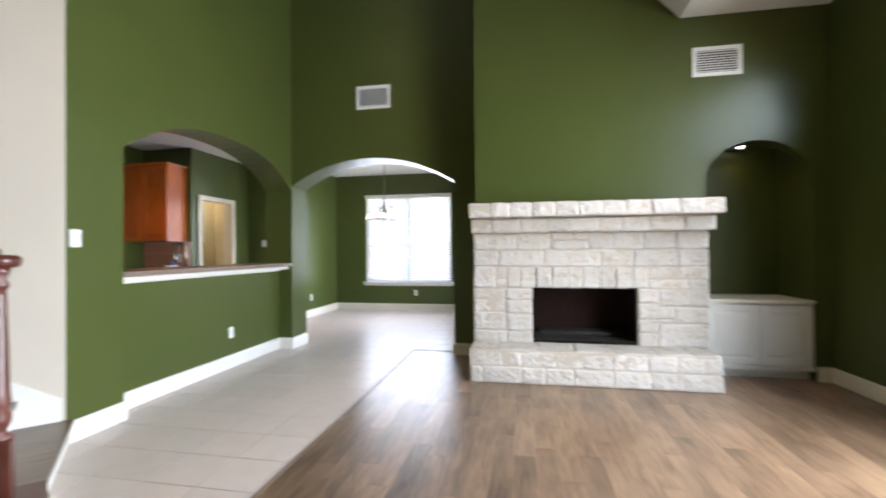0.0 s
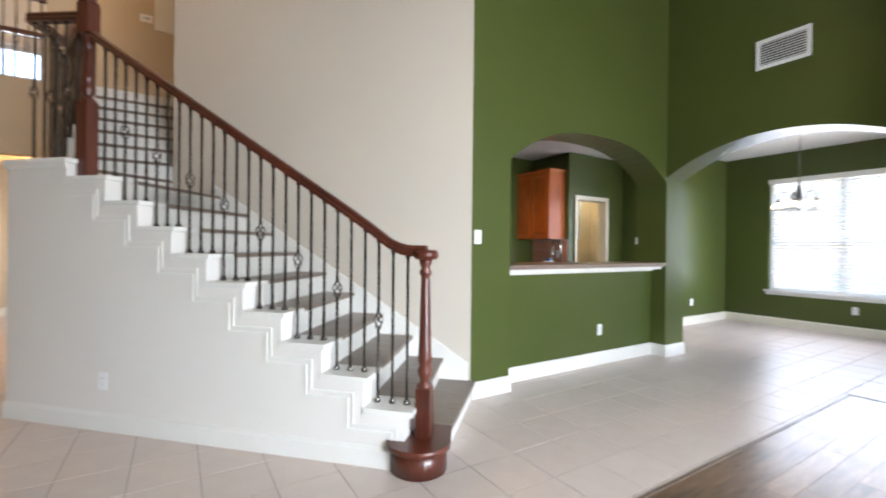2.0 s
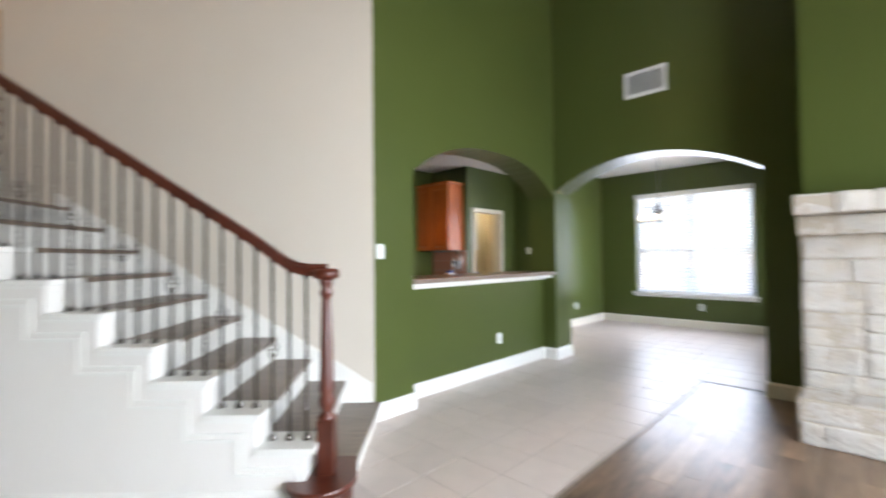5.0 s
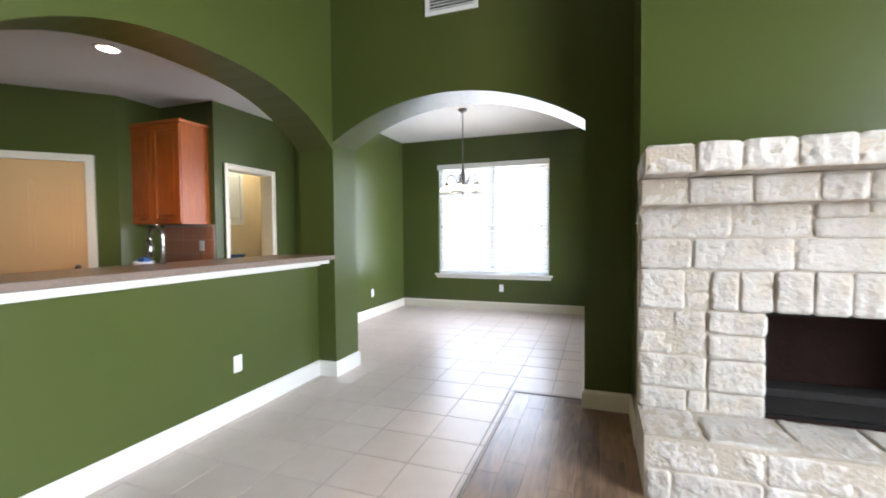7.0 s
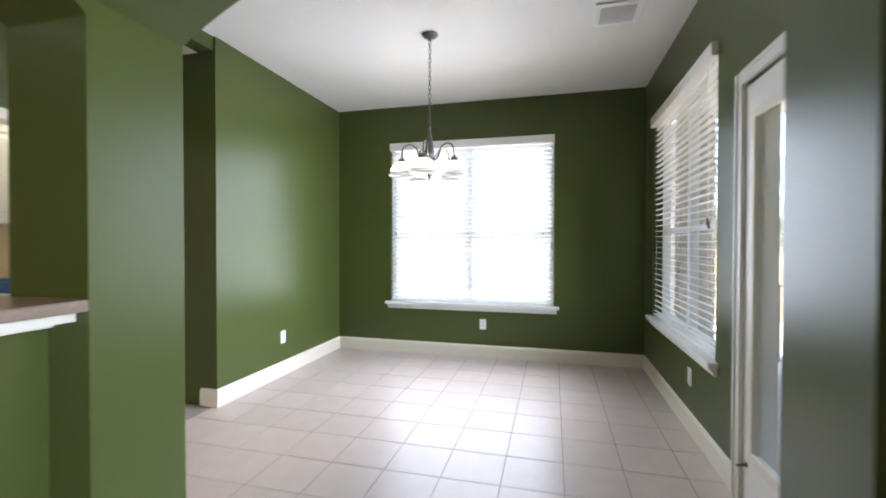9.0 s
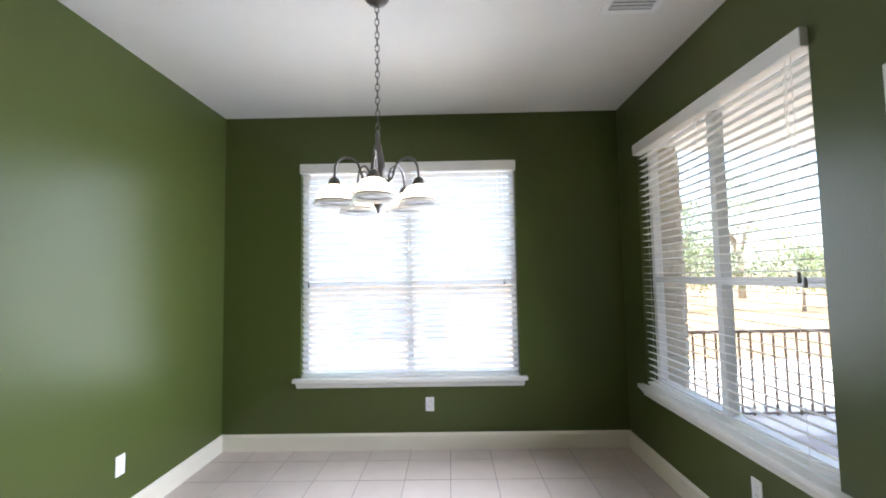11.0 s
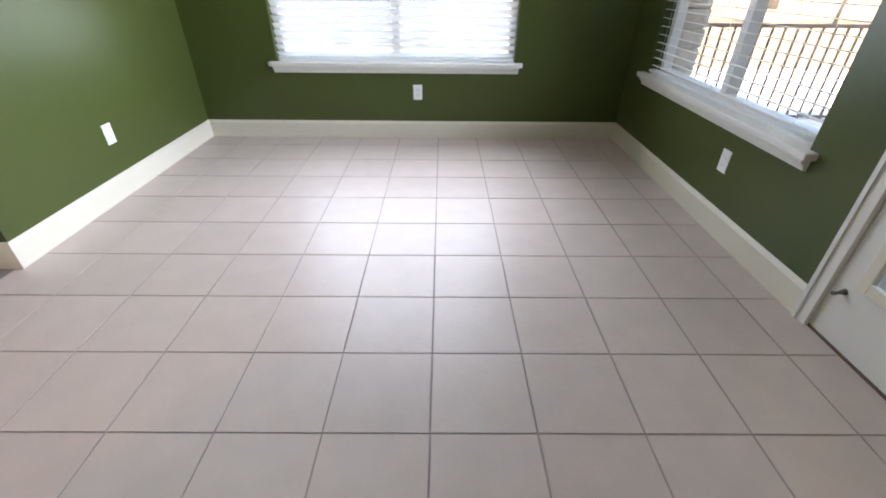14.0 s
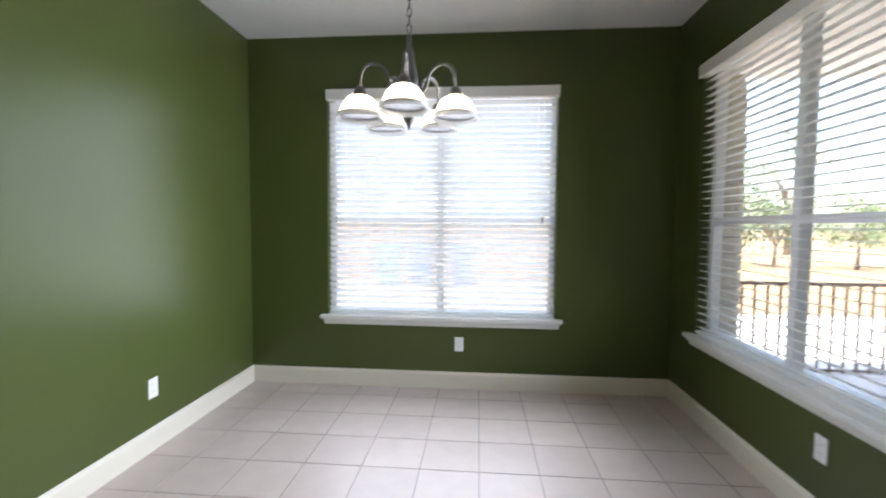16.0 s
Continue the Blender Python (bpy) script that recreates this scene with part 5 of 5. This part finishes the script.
structure("threshold", box(B(), -0.374, -0.22, 5.862, 6.748, -0.001, 0.008, 0.002), PICKET, "dark metal threshold")
structure("trim_door_jamb", box(B(), -0.37, -0.22, 6.7465, 6.7495, 0.013, 2.06), TRIM)

# ---------- hall glimpses ----------
ob = thing("door_study", (-9.75, -1.95, 0.01), "cream glazed double-door leaf, closed, beside the open half", "door")
ob.rotation_euler = (0, 0, radians(-3))
bm = B()
box(bm, 0, 0.11, 0, 0.035, 0, 2.02)
box(bm, 0.65, 0.76, 0, 0.035, 0, 2.02)
box(bm, 0.11, 0.65, 0, 0.035, 0, 0.22)
box(bm, 0.11, 0.65, 0, 0.035, 1.9, 2.02)
part("leaf", bm, CREAM, ob)
g = part("pane", box(B(), 0.11, 0.65, 0.015, 0.02, 0.22, 1.9), GLASS, ob)
g.visible_shadow = False
part("knob", lathe(B(), [(0.012, 0), (0.012, 0.03), (0.026, 0.045), (0.02, 0.06), (0.003, 0.064)], 12), BLACKMETAL, ob).matrix_local = pose(0.70, 0, 0.98, 90, 0, 0)
window("window_5", 0.9, 1.5, 0.6, pose(-9.65, -4.33, 0, 0, 0, 180), "bright study window", 0.05)
window("window_9", 0.9, 1.5, 0.65, pose(-10.72, -2.825, 0, 0, 0, 90), "bright sash window in the study", 0.05, 0.52)
window("window_6", 0.9, 0.67, FLOOR2 + 0.45, pose(-8.65, -1.60, 0, 0, 0, 90), "bright low window in the gallery", 0.03, 0.22)
window("window_7", 0.95, 1.6, FLOOR2 + 0.3, pose(-8.65, -2.875, 0, 0, 0, 90), "bright window beyond the gallery doorway", 0.04)
area("window_light_study", (-9.65, -4.22, 1.4), (-9.65, 0, 1.0), 0.9, 1.4, 5, (1.0, 0.93, 0.88))
# added window and fill lamp, both out of view, to brighten the inner hall wall
window("window_unseen_fill", 1.2, 1.8, 0.4, pose(-9.6, 0.62, 0), "added window out of view that brightens the hall", 0.04)
area("hall_fill_light", (-9.6, 0.52, 1.3), (-9.6, -2, 1.0), 1.15, 1.7, 2.2, (1.0, 0.93, 0.88))
area("window_light_gallery", (-8.5, -1.60, FLOOR2 + 0.78), (0, -1.60, FLOOR2 + 0.7), 0.86, 0.6, 1.2, DAY)
vase = thing("floor_vase", (-10.3, -1.72, 0), "tall slim dark brown floor vase in the hall corner", "vase")
part("body", lathe(B(), [(0.06, 0), (0.075, 0.05), (0.085, 0.2), (0.07, 0.38), (0.04, 0.5), (0.035, 0.68), (0.05, 0.74), (0.046, 0.74), (0.03, 0.68)], 20), IRON, vase)

# ---------- outdoors ----------
structure("ground", box(B(), -200, 200, -200, 200, -0.62, -0.21), GRASS, "dry tan lawn")
structure("patio", box(B(), -0.2, 14.0, 5.1, 13.2, -0.21, -0.12), CONCRETE, "pale sunlit concrete patio")
structure("patio_roof", box(B(), -0.22, 3.6, 5.6, 9.9, 2.72, 2.9), CEIL, "white patio soffit")
col = thing("patio_column", (0.24, 9.78, -0.12), "square cream stone patio column", "column")
part("shaft", box(B(), -0.17, 0.17, -0.17, 0.17, 0, 2.8, 0.01), MORTAR, col)
for i in range(18):
    for s, (dx, dy, rz) in enumerate(((0, -0.17, 0), (-0.17, 0, -90), (0.17, 0, 90))):
        q = part("stone", stone(rng.uniform(0.30, 0.36), 0.145, 0.03, rng.random()), STONE, col)
        q.location = (dx, dy, 0.08 + i * 0.153)
        q.rotation_euler = (0, 0, radians(rz))

fence = thing("patio_fence", (0, 0, -0.12), "dark iron picket fence along the patio edge", "fence")
part("top_rail", box(B(), 0.75, 14.0, 10.18, 10.22, 0.885, 0.92), PICKET, fence)
part("bottom_rail", box(B(), 0.75, 14.0, 10.185, 10.215, 0.015, 0.035), PICKET, fence)
me = mesh("picket", box(B(), -0.009, 0.009, -0.009, 0.009, 0.0, 0.885), PICKET)
for i in range(105):
    q = new("picket", me)
    q.parent = fence
    q.location = (0.80 + i * 0.125, 10.2, 0.0)

board_fence = thing("board_fence", (0, 18.3, -0.21), "orange cedar board fence across the yard", "fence")
me = mesh("board", box(B(), -0.062, 0.062, -0.01, 0.01, 0.0, 1.52), FENCE)
for i in range(143):
    q = new("board", me)
    q.parent = board_fence
    q.location = (-16 + i * 0.128, rng.uniform(-0.004, 0.004), rng.uniform(-0.015, 0.015))
part("rail", box(B(), -16, 2.2, 0.011, 0.05, 0.4, 0.49), FENCE, board_fence)

for x, m, lab in ((-4.25, BINGREEN, "teal plastic wheeled bin"), (-3.4, BINBLUE, "blue plastic wheeled bin"), (-2.3, BINBLUE, "blue plastic wheeled bin")):
    b = thing("wheeled_bin", (x, 16.8, -0.21), lab + " standing on the lawn", "bin", "bins on the lawn")
    bm = B()
    vs = [bm.verts.new((sx * w, sy * w, z)) for z, w in ((0.05, 0.24), (0.95, 0.32)) for sx, sy in ((-1, -1), (1, -1), (1, 1), (-1, 1))]
    for f in ((3, 2, 1, 0), (4, 5, 6, 7), (0, 1, 5, 4), (1, 2, 6, 5), (2, 3, 7, 6), (3, 0, 4, 7)):
        bm.faces.new([vs[k] for k in f])
    part("body", bm, m, b)
    part("lid", box(B(), -0.34, 0.34, -0.34, 0.34, 0.951, 1.02, 0.02), m, b)
    for sx in (-0.2, 0.2):
        part("wheel", lathe(B(), [(0.04, -0.02), (0.1, -0.02), (0.1, 0.02), (0.04, 0.02)], 14), BLACKMETAL, b).matrix_local = pose(sx, 0.27, 0.1, 0, 90, 0)


def tree(at, h, spread, n, seed, label, name="tree"):
    r = random.Random(seed)
    ob = thing(name, at, label, "tree" if name == "tree" else "shrub", "trees beyond the yard")
    bm = B()
    tube(bm, [(0, 0, 0), (0.05, 0.02, h * 0.3), (0.0, 0.06, h * 0.6)], [h * 0.03, h * 0.024, h * 0.012], 8)
    for i in range(6):
        a = r.uniform(0, 6.28)
        tube(bm, [(0.03, 0.03, h * r.uniform(0.28, 0.5)), (spread * 0.35 * math.cos(a), spread * 0.35 * math.sin(a), h * 0.62), (spread * 0.7 * math.cos(a), spread * 0.7 * math.sin(a), h * 0.8)], [h * 0.012, h * 0.008, h * 0.003], 5)
    part("trunk", bm, BARK, ob)
    bm = B()
    clumps = [(r.gauss(0, spread * 0.42), r.gauss(0, spread * 0.42), h * r.uniform(0.42, 0.98)) for _ in range(26)]
    for i in range(n):
        c = r.choice(clumps)
        p = Vector(c) + Vector((r.gauss(0, 1), r.gauss(0, 1), r.gauss(0, 0.8))) * spread * 0.16
        q = Euler((r.uniform(0, 6), r.uniform(0, 6), r.uniform(0, 6))).to_matrix()
        s = r.uniform(0.05, 0.11) * (1 if name == "tree" else 0.8)
        bm.faces.new([bm.verts.new(p + q @ Vector(v) * s) for v in ((-1, 0, 0), (0, -0.5, 0.1), (1.2, 0, 0), (0, 0.5, 0.1))])
    part("crown", bm, LEAF, ob, "loose green foliage")
    return ob


for i, (x, y, h) in enumerate(((-9, 31, 6.5), (-3.5, 33, 7.5), (1.5, 30, 5.5), (6, 33, 7), (11, 30, 6), (16, 32, 7.5))):
    tree((x, y, -0.21), h, h * 0.38, 3200, 40 + i, "leafy green tree behind the yard fence")
for i, (x, y) in enumerate(((3.4, 22.8), (5.4, 23.4), (7.6, 22.9), (9.8, 23.6), (12.4, 23.0), (14.6, 23.5))):
    tree((x, y, -0.21), 2.6, 1.5, 1800, 70 + i, "dense green garden shrub by the fence", "shrub")

# ---------- floors, piece by piece ----------
TP, TX, TY = 0.3272, -1.873, 6.585
WOODX, WOODY = -1.172, 5.556
structure("floor_wood_base", box(B(), WOODX, EX, -0.72, WOODY, -0.006, -0.004), SLOT, "dark bed under the wood planks")
floor = tagged(new("floor_tiles"), "pinkish grey ceramic floor tiles with darker grout", "", "", "structure")
full = mesh("tile", box(B(), -TP / 2 + 0.0032, TP / 2 - 0.0032, -TP / 2 + 0.0032, TP / 2 - 0.0032, -0.008, 0.0), TILE)
rest = B()
made = 0


def under_stairs(x, y):
    d = Vector((x - CX, y - CY, 0))
    u, v = d.dot(U), d.dot(V)
    return (0.45 < u and -0.4 < v < 0.95 and x > -4.3) or (x < -4.4 and -0.2 < y < 0.5)


def zone(x, y):
    if x > WOODX + TP / 2 and y < WOODY - TP / 2:
        return False
    if -3.96 < x < -0.2 and AY < y < 9.25:
        return True
    if -3.1 < x < WOODX + 0.2 and -0.8 < y < AY + 0.1:
        return not under_stairs(x, y)
    if -10.7 < x < WOODX and -2.1 < y < 1.3 and (y < 0.6 or x > -4.6):
        return not under_stairs(x, y) and not (x > -2.2 and y < -0.95)
    return False


for i in range(-30, 8):
    for j in range(-30, 10):
        x, y = TX + TP * (i + 0.5), TY + TP * (j + 0.5)
        if not zone(x, y):
            continue
        x0, x1, y0, y1 = x - TP / 2, x + TP / 2, y - TP / 2, y + TP / 2
        cut_x = x1 > WOODX and y0 < WOODY - 0.01
        if cut_x and y1 > WOODY:
            pieces = [(x0, x1, max(y0, WOODY + 0.012), y1)] + ([(x0, WOODX - 0.012, y0, WOODY + 0.006)] if x0 < WOODX - 0.03 else [])
        elif cut_x:
            pieces = [(x0, WOODX - 0.012, y0, y1)] if x0 < WOODX - 0.03 else []
        else:
            pieces = None
        near = x > -4.2 and made < 300
        if pieces is None and near:
            q = new("tile", full)
            q.parent = floor
            q.location = (x, y, rng.uniform(-0.0006, 0.0004))
            q.rotation_euler = (0, 0, radians(rng.choice((0, 90, 180, 270)) + rng.uniform(-0.15, 0.15)))
            made += 1
        else:
            for a, b, c, d in pieces or [(x0, x1, y0, y1)]:
                if b - a > 0.02 and d - c > 0.02:
                    if near:
                        q = part("tile", box(B(), a - x + 0.004, b - x - 0.004, c - y + 0.004, d - y - 0.004, -0.008, 0.0), TILE, floor)
                        q.location = (x, y, 0)
                        made += 1
                    else:
                        box(rest, a + 0.004, b - 0.004, c + 0.004, d - 0.004, -0.008, 0.0)
q = part("floor_tiles_far", rest, TILE, floor)
q["kind"] = "stuff"

wood = tagged(new("floor_planks"), "brown hickory-look wood plank floor", "", "", "structure")
PW = 0.127
x, c = WOODX + 0.004, 0
while x < EX:
    w = min(PW, EX - x)
    y = -0.72 - rng.uniform(0, 1.0)
    while y < WOODY - 0.01:
        ln = rng.uniform(0.6, 1.25)
        a, b = max(y, -0.72), min(y + ln, WOODY - 0.012)
        y += ln
        if b - a < 0.03 or (x > -0.35 and a > WY) or (x > -0.66 and a > AY):
            continue
        bm = B()
        box(bm, -w / 2 + 0.0007, w / 2 - 0.0007, -(b - a) / 2 + 0.0007, (b - a) / 2 - 0.0007, -0.009, 0.0)
        q = part("plank", bm, PLANK, wood)
        q.location = (x + w / 2, (a + b) / 2, 0.001 + rng.uniform(-0.0003, 0.0003))
    x += w
bm = B()
box(bm, WOODX - 0.014, WOODX + 0.006, -0.72, WOODY + 0.008, -0.005, 0.006, 0.002)
box(bm, WOODX + 0.006, -0.64, WOODY - 0.012, WOODY + 0.008, -0.005, 0.006, 0.002)
structure("trim_floor_edge", bm, TREAD, "brown wood edging strip between planks and tiles")
